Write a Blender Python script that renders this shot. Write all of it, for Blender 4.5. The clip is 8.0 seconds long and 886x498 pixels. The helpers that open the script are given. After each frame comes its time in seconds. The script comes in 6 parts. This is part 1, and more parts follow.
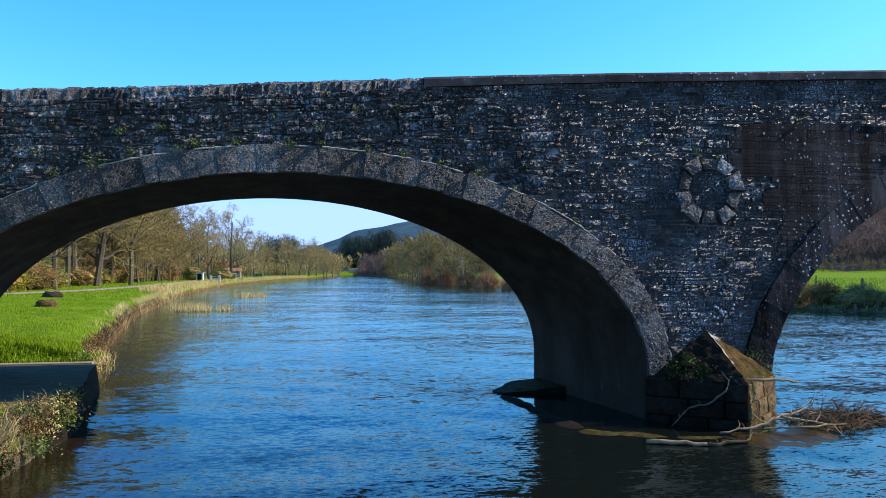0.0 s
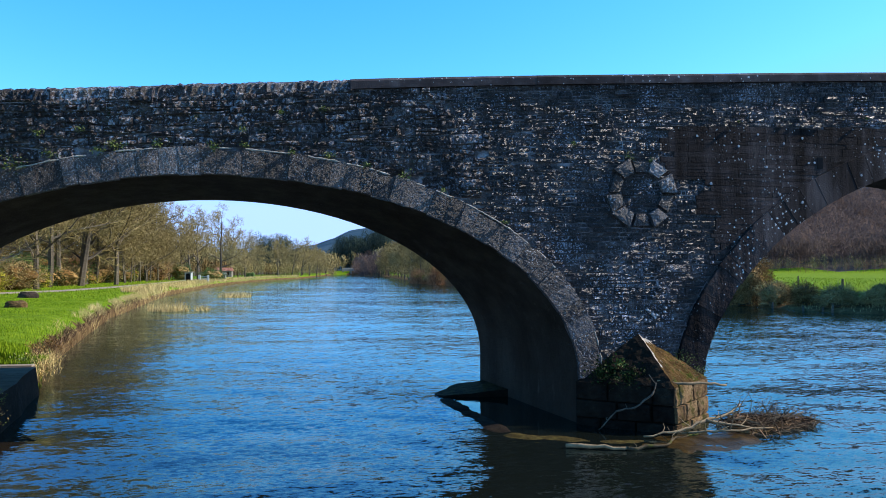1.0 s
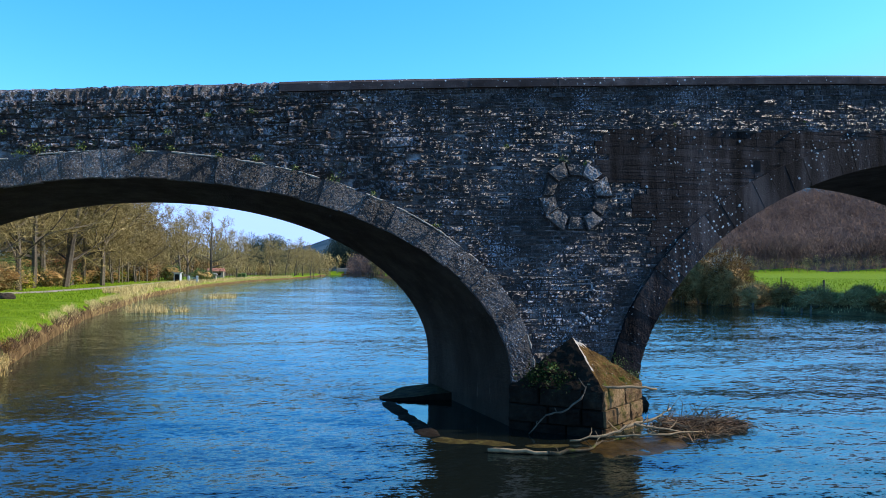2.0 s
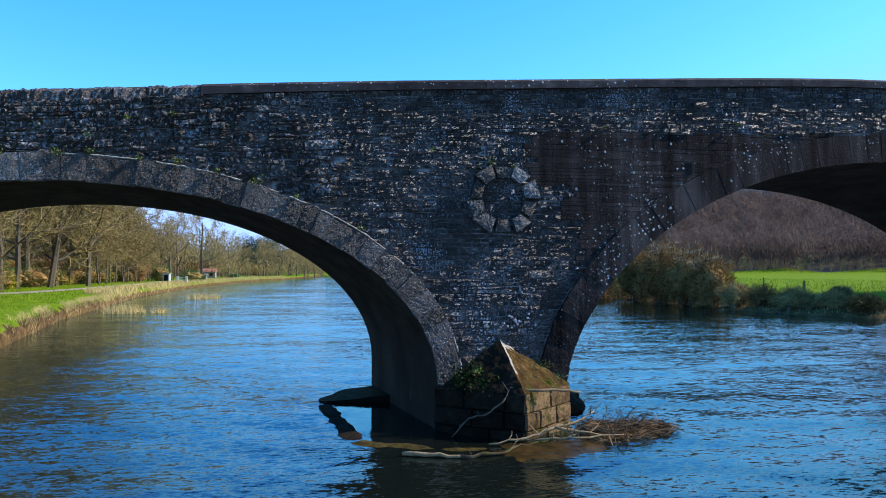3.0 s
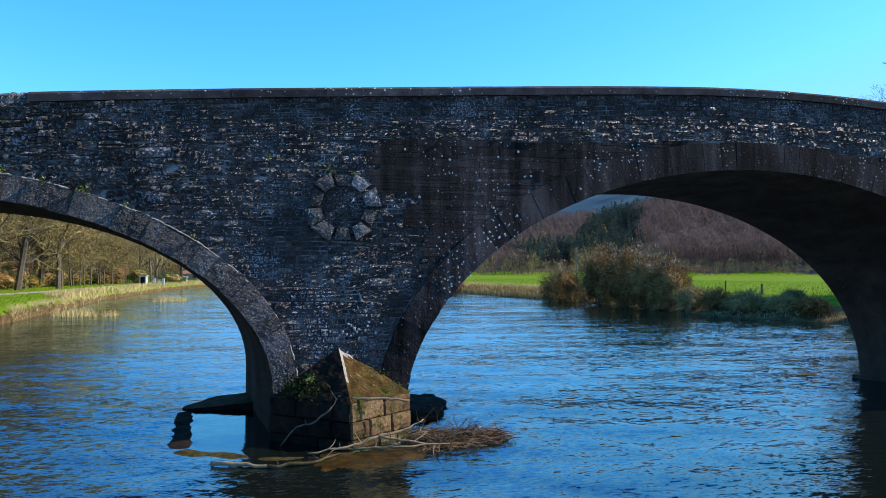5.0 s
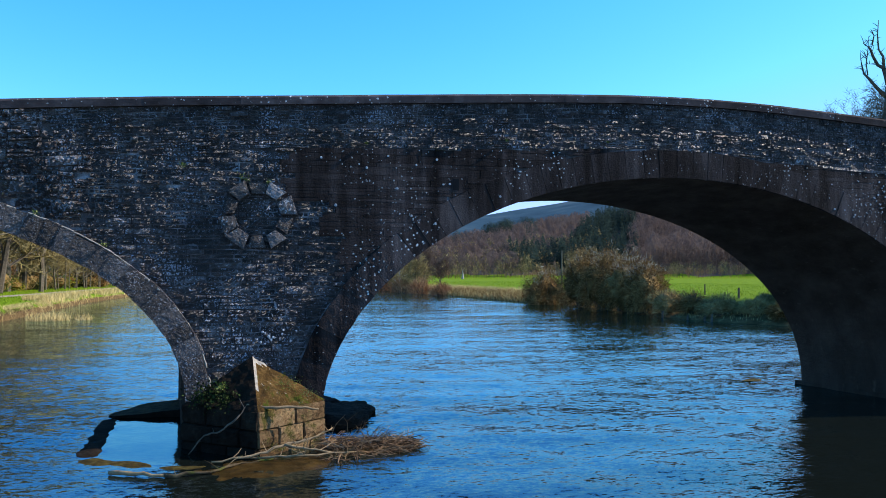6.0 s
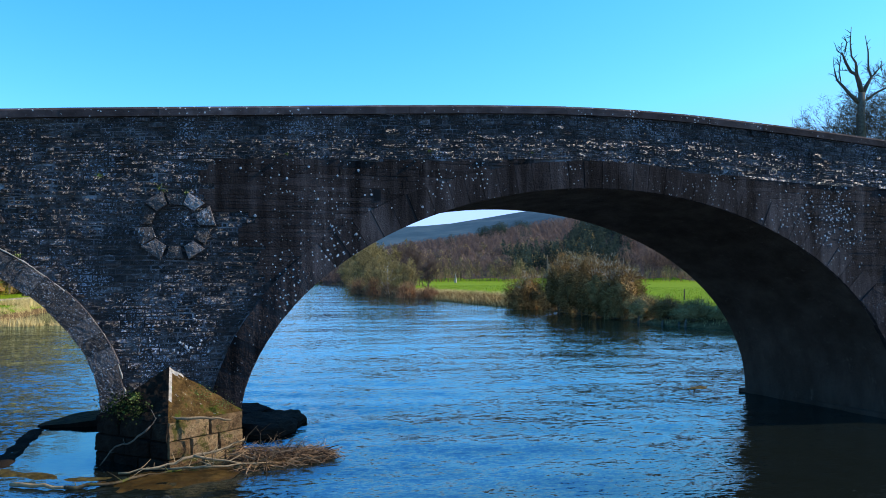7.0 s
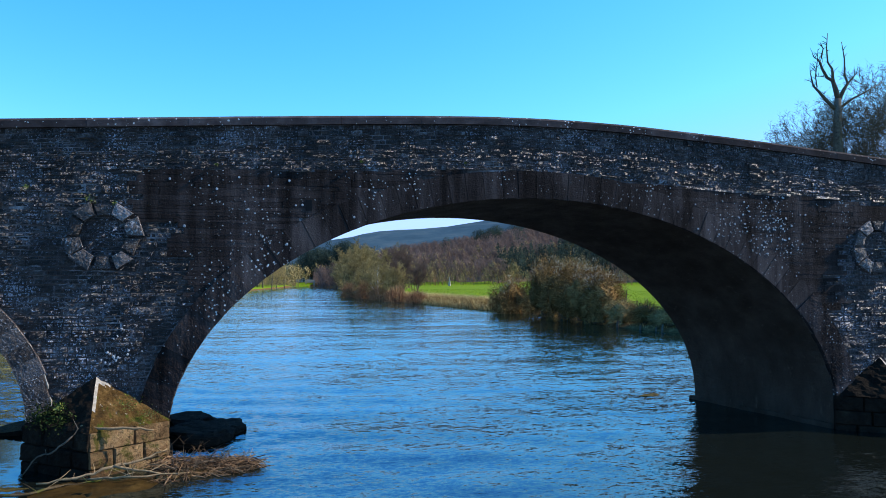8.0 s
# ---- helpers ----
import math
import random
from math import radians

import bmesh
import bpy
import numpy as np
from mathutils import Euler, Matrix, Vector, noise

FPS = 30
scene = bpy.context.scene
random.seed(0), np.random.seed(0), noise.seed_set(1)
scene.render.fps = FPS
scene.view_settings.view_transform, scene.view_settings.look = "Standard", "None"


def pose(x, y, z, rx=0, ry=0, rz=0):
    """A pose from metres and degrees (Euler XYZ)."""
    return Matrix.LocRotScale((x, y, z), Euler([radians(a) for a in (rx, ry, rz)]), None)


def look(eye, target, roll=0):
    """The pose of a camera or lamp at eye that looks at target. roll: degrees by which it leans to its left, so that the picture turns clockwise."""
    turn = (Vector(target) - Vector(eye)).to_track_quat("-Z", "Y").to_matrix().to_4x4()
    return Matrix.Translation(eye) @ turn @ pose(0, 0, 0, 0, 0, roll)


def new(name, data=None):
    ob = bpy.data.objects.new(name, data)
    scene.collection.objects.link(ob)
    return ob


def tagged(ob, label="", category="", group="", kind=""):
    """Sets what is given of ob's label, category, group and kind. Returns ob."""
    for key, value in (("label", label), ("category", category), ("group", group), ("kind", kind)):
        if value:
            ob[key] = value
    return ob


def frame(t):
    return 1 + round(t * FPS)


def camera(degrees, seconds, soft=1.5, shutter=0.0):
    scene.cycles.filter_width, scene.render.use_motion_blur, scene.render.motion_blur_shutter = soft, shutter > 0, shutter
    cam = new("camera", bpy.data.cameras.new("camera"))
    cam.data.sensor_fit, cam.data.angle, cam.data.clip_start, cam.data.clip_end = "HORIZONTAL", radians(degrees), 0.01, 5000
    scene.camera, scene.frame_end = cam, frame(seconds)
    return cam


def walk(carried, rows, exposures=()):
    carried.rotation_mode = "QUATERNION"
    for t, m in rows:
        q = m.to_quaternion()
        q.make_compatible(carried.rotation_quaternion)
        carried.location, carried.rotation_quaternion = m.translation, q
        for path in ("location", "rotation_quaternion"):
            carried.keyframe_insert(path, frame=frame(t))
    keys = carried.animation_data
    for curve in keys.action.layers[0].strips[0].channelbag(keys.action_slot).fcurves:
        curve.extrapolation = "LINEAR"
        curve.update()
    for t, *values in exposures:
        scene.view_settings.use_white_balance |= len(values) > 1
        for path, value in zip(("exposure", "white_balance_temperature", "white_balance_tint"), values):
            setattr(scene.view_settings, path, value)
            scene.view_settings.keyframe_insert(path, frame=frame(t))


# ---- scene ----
cam = camera(60.8, 8.0, soft=0.9)
METRES, EYE, TILT, LEAN, TURN = 12.0, 3.0, 1.7, 0.0, -10.6
ROWS = [
    (0.0, 0.0, 0.0, 0.0, 0.0, -0.0, 0.0),
    (0.5, 0.0542, 0.0027, 0.0025, -0.16, -0.02, -0.02),
    (1.0, 0.1111, 0.0058, 0.0054, -0.31, -0.03, -0.04),
    (1.5, 0.163, 0.0081, 0.0081, -0.46, -0.02, -0.04),
    (3.0, 0.3365, 0.0101, 0.0148, -0.83, 0.01, -0.06),
    (3.5, 0.3974, 0.0097, 0.017, -0.94, 0.02, -0.06),
    (4.0, 0.4668, 0.0088, 0.0195, -1.04, 0.04, -0.08),
    (4.5, 0.5324, 0.0078, 0.0221, -1.14, 0.08, -0.09),
    (6.0, 0.7409, 0.0014, 0.0359, -1.55, 0.32, -0.12),
    (6.5, 0.8068, -0.0026, 0.0418, -1.69, 0.43, -0.13),
    (7.0, 0.876, -0.008, 0.0487, -1.85, 0.58, -0.14),
    (7.5, 0.9355, -0.0138, 0.0552, -1.99, 0.69, -0.15),
    (8.0, 0.9965, -0.0197, 0.0618, -2.09, 0.81, -0.17),
]
walk(cam, [(t, pose(0, 0, EYE, TILT, LEAN, TURN) @ pose(METRES * x, METRES * y, METRES * z, 90 + pitch, roll, yaw)) for t, x, y, z, yaw, pitch, roll in ROWS])

# ---- light ----
SUN_AZ, SUN_EL = 93.9, 37.0   # degrees clockwise from +y; the sun stands over the right-hand end of the bridge
world = bpy.data.worlds.new("world")
scene.world = world
world.use_nodes = True
wn, wl = world.node_tree.nodes, world.node_tree.links
sky = wn.new("ShaderNodeTexSky")
sky.sky_type, sky.sun_disc = "NISHITA", False
sky.sun_elevation, sky.sun_rotation = radians(SUN_EL), radians(SUN_AZ)
sky.altitude, sky.air_density, sky.dust_density, sky.ozone_density = 30, 1.0, 0.2, 2.0
# the clear cyan-blue of a spring sky: each channel of the sky model bent a little
split, join = wn.new("ShaderNodeSeparateColor"), wn.new("ShaderNodeCombineColor")
wl.new(sky.outputs[0], split.inputs[0])
for k, (gain, power, top) in enumerate(((1.85, 1.75, 0.54), (1.75, 0.97, 0.84), (3.0, 1.0, 1.5))):
    unit, bend, scale, most = (wn.new("ShaderNodeMath") for _ in range(4))
    unit.operation, bend.operation, scale.operation, most.operation = "MULTIPLY", "POWER", "MULTIPLY", "MINIMUM"
    most.inputs[1].default_value = top
    unit.inputs[1].default_value, bend.inputs[1].default_value, scale.inputs[1].default_value = 0.12, power, gain
    wl.new(split.outputs[k], unit.inputs[0])
    wl.new(unit.outputs[0], bend.inputs[0])
    wl.new(bend.outputs[0], scale.inputs[0])
    wl.new(scale.outputs[0], most.inputs[0])
    wl.new(most.outputs[0], join.inputs[k])
wl.new(join.outputs[0], wn["Background"].inputs["Color"])
wn["Background"].inputs["Strength"].default_value = 1.04
sun = new("sun", bpy.data.lights.new("sun", "SUN"))
sun.data.energy, sun.data.angle, sun.data.color = 6.5, radians(0.5), (1.0, 0.915, 0.81)
_a, _e = radians(SUN_AZ), radians(SUN_EL)
sun.matrix_world = look((0, 0, 50), (-math.sin(_a) * math.cos(_e), -math.cos(_a) * math.cos(_e), 50 - math.sin(_e)))
scene.view_settings.exposure = 0.0

R = random.Random(7)


# ---- materials ----
def material(name, stops, scale=4.0, rough=0.85, bump=0.3, bump_scale=40.0, spots=None, vary=0.0, detail=8, metal=0.0, spec=0.5, bump_dist=0.02, stretch=(1, 1, 1), moss=None, stain=None, patchy=0.0, crown_light=0.0):
    """A noise-mottled material: stops of the colour ramp, fine relief, lichen spots and a change from piece to piece."""
    m = bpy.data.materials.new(name)
    m.use_nodes = True
    n, l = m.node_tree.nodes, m.node_tree.links
    b = n["Principled BSDF"]
    b.inputs["Roughness"].default_value, b.inputs["Metallic"].default_value = rough, metal
    b.inputs["Specular IOR Level"].default_value = spec
    geo = n.new("ShaderNodeNewGeometry")
    mapping = n.new("ShaderNodeMapping")
    mapping.inputs["Scale"].default_value = stretch
    l.new(geo.outputs["Position"], mapping.inputs["Vector"])
    t = n.new("ShaderNodeTexNoise")
    t.inputs["Scale"].default_value, t.inputs["Detail"].default_value, t.inputs["Roughness"].default_value = scale, detail, 0.65
    l.new(mapping.outputs[0], t.inputs["Vector"])
    ramp = n.new("ShaderNodeValToRGB")
    e = ramp.color_ramp.elements
    while len(e) < len(stops):
        e.new(0.5)
    for k, (p, c) in enumerate(stops):
        e[k].position, e[k].color = p, (*c, 1)
    fac = t.outputs["Fac"]
    if vary:
        ob = n.new("ShaderNodeObjectInfo")
        add = n.new("ShaderNodeMath")
        add.operation = "ADD"
        l.new(ob.outputs["Random"], add.inputs[0])
        l.new(geo.outputs["Random Per Island"], add.inputs[1])
        frac = n.new("ShaderNodeMath")
        frac.operation = "FRACT"
        l.new(add.outputs[0], frac.inputs[0])
        shift = n.new("ShaderNodeMath")
        shift.operation = "MULTIPLY_ADD"
        shift.inputs[1].default_value = vary
        l.new(frac.outputs[0], shift.inputs[0])
        base = n.new("ShaderNodeMath")
        base.operation = "SUBTRACT"
        base.inputs[1].default_value = vary / 2
        l.new(fac, base.inputs[0])
        l.new(base.outputs[0], shift.inputs[2])
        fac = shift.outputs[0]
    l.new(fac, ramp.inputs[0])
    col = ramp.outputs[0]
    for extra in (moss, spots):
        if not extra:
            continue
        kind, sc, lo, hi, c = extra
        if kind == "spot":
            v = n.new("ShaderNodeTexVoronoi")
            v.inputs["Scale"].default_value = sc
            rag = n.new("ShaderNodeTexNoise")
            rag.inputs["Scale"].default_value, rag.inputs["Detail"].default_value = sc * 5, 3
            l.new(geo.outputs["Position"], rag.inputs["Vector"])
            warp = n.new("ShaderNodeMix")
            warp.data_type, warp.blend_type = "RGBA", "LINEAR_LIGHT"
            warp.inputs["Factor"].default_value = 0.35 / sc
            l.new(geo.outputs["Position"], warp.inputs[6])
            l.new(rag.outputs["Color"], warp.inputs[7])
            l.new(warp.outputs[2], v.inputs["Vector"])
            val = v.outputs["Distance"]
            big = n.new("ShaderNodeTexNoise")
            big.inputs["Scale"].default_value = 0.9
            l.new(geo.outputs["Position"], big.inputs["Vector"])
            sub = n.new("ShaderNodeMath")
            sub.operation = "MULTIPLY_ADD"
            sub.inputs[1].default_value, sub.inputs[2].default_value = -0.55, 0.32
            l.new(big.outputs["Fac"], sub.inputs[0])
            two = n.new("ShaderNodeMath")
            two.operation = "ADD"
            l.new(val, two.inputs[0])
            l.new(sub.outputs[0], two.inputs[1])
            val = two.outputs[0]
        else:
            v = n.new("ShaderNodeTexNoise")
            v.inputs["Scale"].default_value, v.inputs["Detail"].default_value, v.inputs["Roughness"].default_value = sc, 6, 0.7
            l.new(mapping.outputs[0], v.inputs["Vector"])
            val = v.outputs["Fac"]
            if patchy:      # the growth comes in patches of a metre or so
                area = n.new("ShaderNodeTexNoise")
                area.inputs["Scale"].default_value, area.inputs["Detail"].default_value = 1.5, 4
                l.new(geo.outputs["Position"], area.inputs["Vector"])
                gather = n.new("ShaderNodeMath")
                gather.operation = "MULTIPLY_ADD"
                gather.inputs[1].default_value = patchy
                less = n.new("ShaderNodeMath")
                less.operation = "SUBTRACT"
                less.inputs[1].default_value = patchy * 0.5
                l.new(val, less.inputs[0])
                l.new(area.outputs["Fac"], gather.inputs[0])
                l.new(less.outputs[0], gather.inputs[2])
                val = gather.outputs[0]
        mr = n.new("ShaderNodeMapRange")
        mr.inputs["From Min"].default_value, mr.inputs["From Max"].default_value = lo, hi
        l.new(val, mr.inputs["Value"])
        mix = n.new("ShaderNodeMix")
        mix.data_type = "RGBA"
        l.new(mr.outputs[0], mix.inputs["Factor"])
        l.new(col, mix.inputs[6])
        mix.inputs[7].default_value = (*c, 1)
        col = mix.outputs[2]
    if stain:       # broad rain streaks and soot over the whole face
        low, high = stain
        wide = n.new("ShaderNodeMapping")
        wide.inputs["Scale"].default_value = (0.8, 0.8, 0.4)
        l.new(geo.outputs["Position"], wide.inputs["Vector"])
        v = n.new("ShaderNodeTexNoise")
        v.inputs["Scale"].default_value, v.inputs["Detail"].default_value, v.inputs["Roughness"].default_value = 1.0, 5, 0.6
        l.new(wide.outputs[0], v.inputs["Vector"])
        mr = n.new("ShaderNodeMapRange")
        for key, value in (("From Min", 0.36), ("From Max", 0.66), ("To Min", low), ("To Max", high)):
            mr.inputs[key].default_value = value
        l.new(v.outputs["Fac"], mr.inputs["Value"])
        scale_by = n.new("ShaderNodeVectorMath")
        scale_by.operation = "SCALE"
        l.new(col, scale_by.inputs[0])
        l.new(mr.outputs[0], scale_by.inputs["Scale"])
        col = scale_by.outputs[0]
    l.new(col, b.inputs["Base Color"])
    if bump:
        t2 = n.new("ShaderNodeTexNoise")
        t2.inputs["Scale"].default_value, t2.inputs["Detail"].default_value, t2.inputs["Roughness"].default_value = bump_scale, 6, 0.7
        l.new(geo.outputs["Position"], t2.inputs["Vector"])
        bp = n.new("ShaderNodeBump")
        bp.inputs["Strength"].default_value, bp.inputs["Distance"].default_value = bump, bump_dist
        l.new(t2.outputs["Fac"], bp.inputs["Height"])
        l.new(bp.outputs[0], b.inputs["Normal"])
    if crown_light:     # light passes between the fine twigs and needles, so both sides of a spray are lit
        through_light, blend = n.new("ShaderNodeBsdfTranslucent"), n.new("ShaderNodeMixShader")
        blend.inputs[0].default_value = crown_light
        l.new(col, through_light.inputs["Color"])
        l.new(b.outputs[0], blend.inputs[1])
        l.new(through_light.outputs[0], blend.inputs[2])
        l.new(blend.outputs[0], n["Material Output"].inputs["Surface"])
    return m


LICHEN = (0.55, 0.55, 0.53)
M_RUBBLE = material("weathered_rubble", [(0.25, (0.016, 0.0098, 0.0076)), (0.5, (0.042, 0.028, 0.023)), (0.66, (0.09, 0.068, 0.06)), (0.85, (0.28, 0.25, 0.245))], 12, 0.36, 1.0, 40, ("noise", 26, 0.575, 0.62, (0.46, 0.46, 0.52)), 0.4, bump_dist=0.08, spec=0.55, stain=(0.3, 1.3), patchy=0.34)
M_OLD_RUBBLE = material("lichened_old_rubble", [(0.22, (0.03, 0.019, 0.0155)), (0.45, (0.083, 0.056, 0.047)), (0.62, (0.16, 0.125, 0.113)), (0.8, (0.4, 0.365, 0.36))], 9, 0.42, 1.0, 26, ("noise", 15, 0.54, 0.59, (0.5, 0.49, 0.53)), 0.3, moss=("noise", 2.6, 0.6, 0.68, (0.05, 0.05, 0.012)), bump_dist=0.16, spec=0.4, stain=(0.4, 1.35), patchy=0.24)
M_RING = material("arch_stone", [(0.3, (0.05, 0.036, 0.03)), (0.5, (0.105, 0.079, 0.068)), (0.66, (0.17, 0.136, 0.122)), (0.8, (0.38, 0.345, 0.33))], 34, 0.5, 1.0, 60, ("noise", 30, 0.57, 0.62, (0.46, 0.44, 0.44)), 0.3, bump_dist=0.06, spec=0.25, stain=(0.5, 1.3), patchy=0.1)
M_ASHLAR = material("dark_ashlar", [(0.34, (0.014, 0.0105, 0.0095)), (0.5, (0.042, 0.031, 0.028)), (0.68, (0.092, 0.07, 0.063))], 1.6, 0.9, 0.9, 26, ("spot", 11.0, 0.19, 0.12, LICHEN), 0.14, stretch=(2.2, 1, 0.18), spec=0.06, bump_dist=0.04, stain=(0.4, 1.25))
M_MORTAR = material("old_mortar", [(0.35, (0.036, 0.026, 0.022)), (0.52, (0.1, 0.08, 0.073)), (0.7, (0.38, 0.36, 0.37))], 1.6, 0.9, 0.8, 25, bump_dist=0.05, spec=0.15)
M_SOFFIT = material("soffit_stone", [(0.3, (0.038, 0.026, 0.018)), (0.5, (0.062, 0.045, 0.033)), (0.72, (0.095, 0.073, 0.056))], 1.3, 0.95, 1.0, 7, ("noise", 6, 0.6, 0.72, (0.11, 0.087, 0.067)), 0.06, stretch=(1.4, 0.7, 0.25), bump_dist=0.1, spec=0.02)
M_COPING = material("coping_stone", [(0.3, (0.032, 0.023, 0.021)), (0.6, (0.065, 0.049, 0.046)), (0.85, (0.13, 0.105, 0.1))], 3, 0.9, 0.5, 35, ("spot", 10, 0.18, 0.12, LICHEN), 0.3, spec=0.08)
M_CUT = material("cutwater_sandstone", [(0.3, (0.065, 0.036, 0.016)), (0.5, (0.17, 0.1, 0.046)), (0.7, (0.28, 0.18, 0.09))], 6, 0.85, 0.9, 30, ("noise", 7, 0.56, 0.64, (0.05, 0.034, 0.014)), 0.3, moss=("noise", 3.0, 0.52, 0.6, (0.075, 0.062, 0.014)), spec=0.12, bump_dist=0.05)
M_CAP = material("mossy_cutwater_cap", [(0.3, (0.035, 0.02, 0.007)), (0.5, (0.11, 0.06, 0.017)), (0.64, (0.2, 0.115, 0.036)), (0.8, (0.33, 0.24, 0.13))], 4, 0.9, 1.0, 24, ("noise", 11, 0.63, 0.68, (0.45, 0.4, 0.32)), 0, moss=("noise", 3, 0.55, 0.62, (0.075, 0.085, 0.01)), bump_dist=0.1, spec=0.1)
M_WET = material("wet_slab", [(0.3, (0.02, 0.013, 0.004)), (0.55, (0.065, 0.046, 0.013)), (0.75, (0.14, 0.11, 0.03))], 5, 0.8, 1.0, 14, None, 0.2, bump_dist=0.09, spec=0.06)
M_AWASH = material("awash_slab", [(0.3, (0.016, 0.009, 0.0025)), (0.55, (0.05, 0.028, 0.007)), (0.75, (0.11, 0.062, 0.015))], 2.2, 0.35, 0.7, 7, ("noise", 4, 0.52, 0.65, (0.015, 0.01, 0.003)), spec=0.15)
M_CONC = material("concrete", [(0.3, (0.1, 0.073, 0.05)), (0.7, (0.165, 0.125, 0.09))], 3, 0.95, 0.3, 60, spec=0.03)
M_ROAD = material("asphalt", [(0.3, (0.04, 0.04, 0.042)), (0.7, (0.07, 0.07, 0.07))], 6, 0.9, 0.3, 80, spec=0.1)
M_PATH = material("gravel_path", [(0.3, (0.24, 0.19, 0.14)), (0.7, (0.34, 0.28, 0.21))], 2, 0.95, 0.3, 60, spec=0.1)
M_GRASS = material("meadow_grass", [(0.25, (0.07, 0.11, 0.004)), (0.5, (0.13, 0.2, 0.006)), (0.75, (0.22, 0.28, 0.012))], 0.9, 0.95, 0.8, 30, None, 0, spec=0.05, bump_dist=0.05)
M_BLADE = material("grass_blade", [(0.25, (0.09, 0.15, 0.005)), (0.5, (0.16, 0.26, 0.008)), (0.75, (0.28, 0.35, 0.018))], 0.7, 0.8, 0, vary=0.35, spec=0.1)
M_BANK = material("earth_bank", [(0.3, (0.05, 0.03, 0.012)), (0.55, (0.13, 0.08, 0.033)), (0.75, (0.27, 0.185, 0.08))], 1.5, 0.95, 0.8, 12, bump_dist=0.08, spec=0.03)
M_FLOOR = material("woodland_floor", [(0.3, (0.085, 0.061, 0.048)), (0.6, (0.12, 0.086, 0.068)), (0.8, (0.15, 0.11, 0.085))], 0.08, 1.0, 0, spec=0.05)
# forest far off: the blue of distant haze is mixed into its colour
M_HAZY_RIDGE = material("hazy_forested_ridge", [(0.3, (0.024, 0.048, 0.064)), (0.5, (0.04, 0.075, 0.095)), (0.62, (0.062, 0.095, 0.108)), (0.75, (0.095, 0.105, 0.105))], 0.012, 1.0, 0, spec=0.03, detail=14)
M_STRAW = material("dry_reed", [(0.3, (0.46, 0.33, 0.12)), (0.7, (0.72, 0.55, 0.24))], 3, 0.8, 0, vary=0.3, spec=0.1)
M_BARK = material("bark", [(0.3, (0.07, 0.055, 0.04)), (0.6, (0.15, 0.12, 0.085)), (0.8, (0.24, 0.21, 0.16))], 6, 0.95, 0.5, 30, vary=0.2, spec=0.1)
M_PALE = material("pale_bark", [(0.3, (0.09, 0.07, 0.047)), (0.7, (0.21, 0.175, 0.125))], 5, 0.9, 0.3, 30, vary=0.2, spec=0.1)
M_TWIG = material("budding_twig", [(0.25, (0.12, 0.085, 0.032)), (0.55, (0.26, 0.19, 0.075)), (0.8, (0.42, 0.33, 0.14))], 0.35, 0.9, 0, vary=0.5, spec=0.1)
M_TWIG_RED = material("red_willow_twig", [(0.25, (0.2, 0.095, 0.045)), (0.55, (0.36, 0.18, 0.085)), (0.8, (0.45, 0.28, 0.14))], 0.5, 0.9, 0, vary=0.4, spec=0.1)
M_TWIG_OLIVE = material("olive_willow_twig", [(0.25, (0.19, 0.135, 0.05)), (0.55, (0.34, 0.25, 0.095)), (0.8, (0.46, 0.37, 0.16))], 0.5, 0.9, 0, vary=0.4, spec=0.1)
M_TWIG_GREY = material("grey_wood_twig", [(0.3, (0.1, 0.07, 0.056)), (0.5, (0.15, 0.106, 0.086)), (0.7, (0.21, 0.152, 0.122))], 0.04, 0.95, 0, vary=0.14, spec=0.03, crown_light=0.5)
M_BUSH = material("bramble", [(0.25, (0.075, 0.038, 0.011)), (0.5, (0.19, 0.105, 0.035)), (0.75, (0.4, 0.25, 0.095))], 0.8, 0.9, 0, vary=0.45, spec=0.03)
M_CATKIN = material("silver_catkin", [(0.3, (0.3, 0.27, 0.18)), (0.7, (0.5, 0.47, 0.35))], 2, 0.8, 0, vary=0.3)
M_CONIFER = material("conifer_needles", [(0.3, (0.024, 0.038, 0.03)), (0.5, (0.042, 0.061, 0.047)), (0.7, (0.068, 0.09, 0.065))], 0.05, 0.95, 0, vary=0.15, spec=0.02, crown_light=0.4)
M_LEAF = material("ivy_leaf", [(0.25, (0.045, 0.07, 0.009)), (0.55, (0.11, 0.145, 0.018)), (0.8, (0.2, 0.22, 0.032))], 4, 0.6, 0, vary=0.4)
M_DRIFT = material("bleached_driftwood", [(0.3, (0.14, 0.088, 0.04)), (0.7, (0.33, 0.22, 0.11))], 9, 0.85, 0.5, 50, vary=0.25)
M_STICK = material("drift_stick", [(0.3, (0.045, 0.025, 0.013)), (0.7, (0.26, 0.155, 0.08))], 6, 0.85, 0, vary=0.7, spec=0.15)
M_WHITE = material("white_paint", [(0.3, (0.42, 0.42, 0.4)), (0.7, (0.55, 0.55, 0.53))], 3, 0.6, 0)
M_RENDER = material("buff_render", [(0.3, (0.26, 0.22, 0.17)), (0.7, (0.36, 0.31, 0.25))], 2, 0.9, 0)
M_TILE = material("red_roof", [(0.3, (0.25, 0.09, 0.05)), (0.7, (0.38, 0.15, 0.09))], 2, 0.85, 0)
M_HEDGE = material("clipped_hedge", [(0.3, (0.04, 0.08, 0.012)), (0.7, (0.1, 0.17, 0.025))], 2, 0.9, 0, vary=0.3)
# weedy black stone; on cutwater left faces and paving sides it carries painted shade
M_ALGAE_SHADE = material("algae_shade_stone", [(0.3, (0.01, 0.007, 0.005)), (0.6, (0.022, 0.016, 0.011)), (0.8, (0.045, 0.034, 0.021))], 4, 0.85, 0.8, 25, None, 0.2, spec=0.04, bump_dist=0.05)
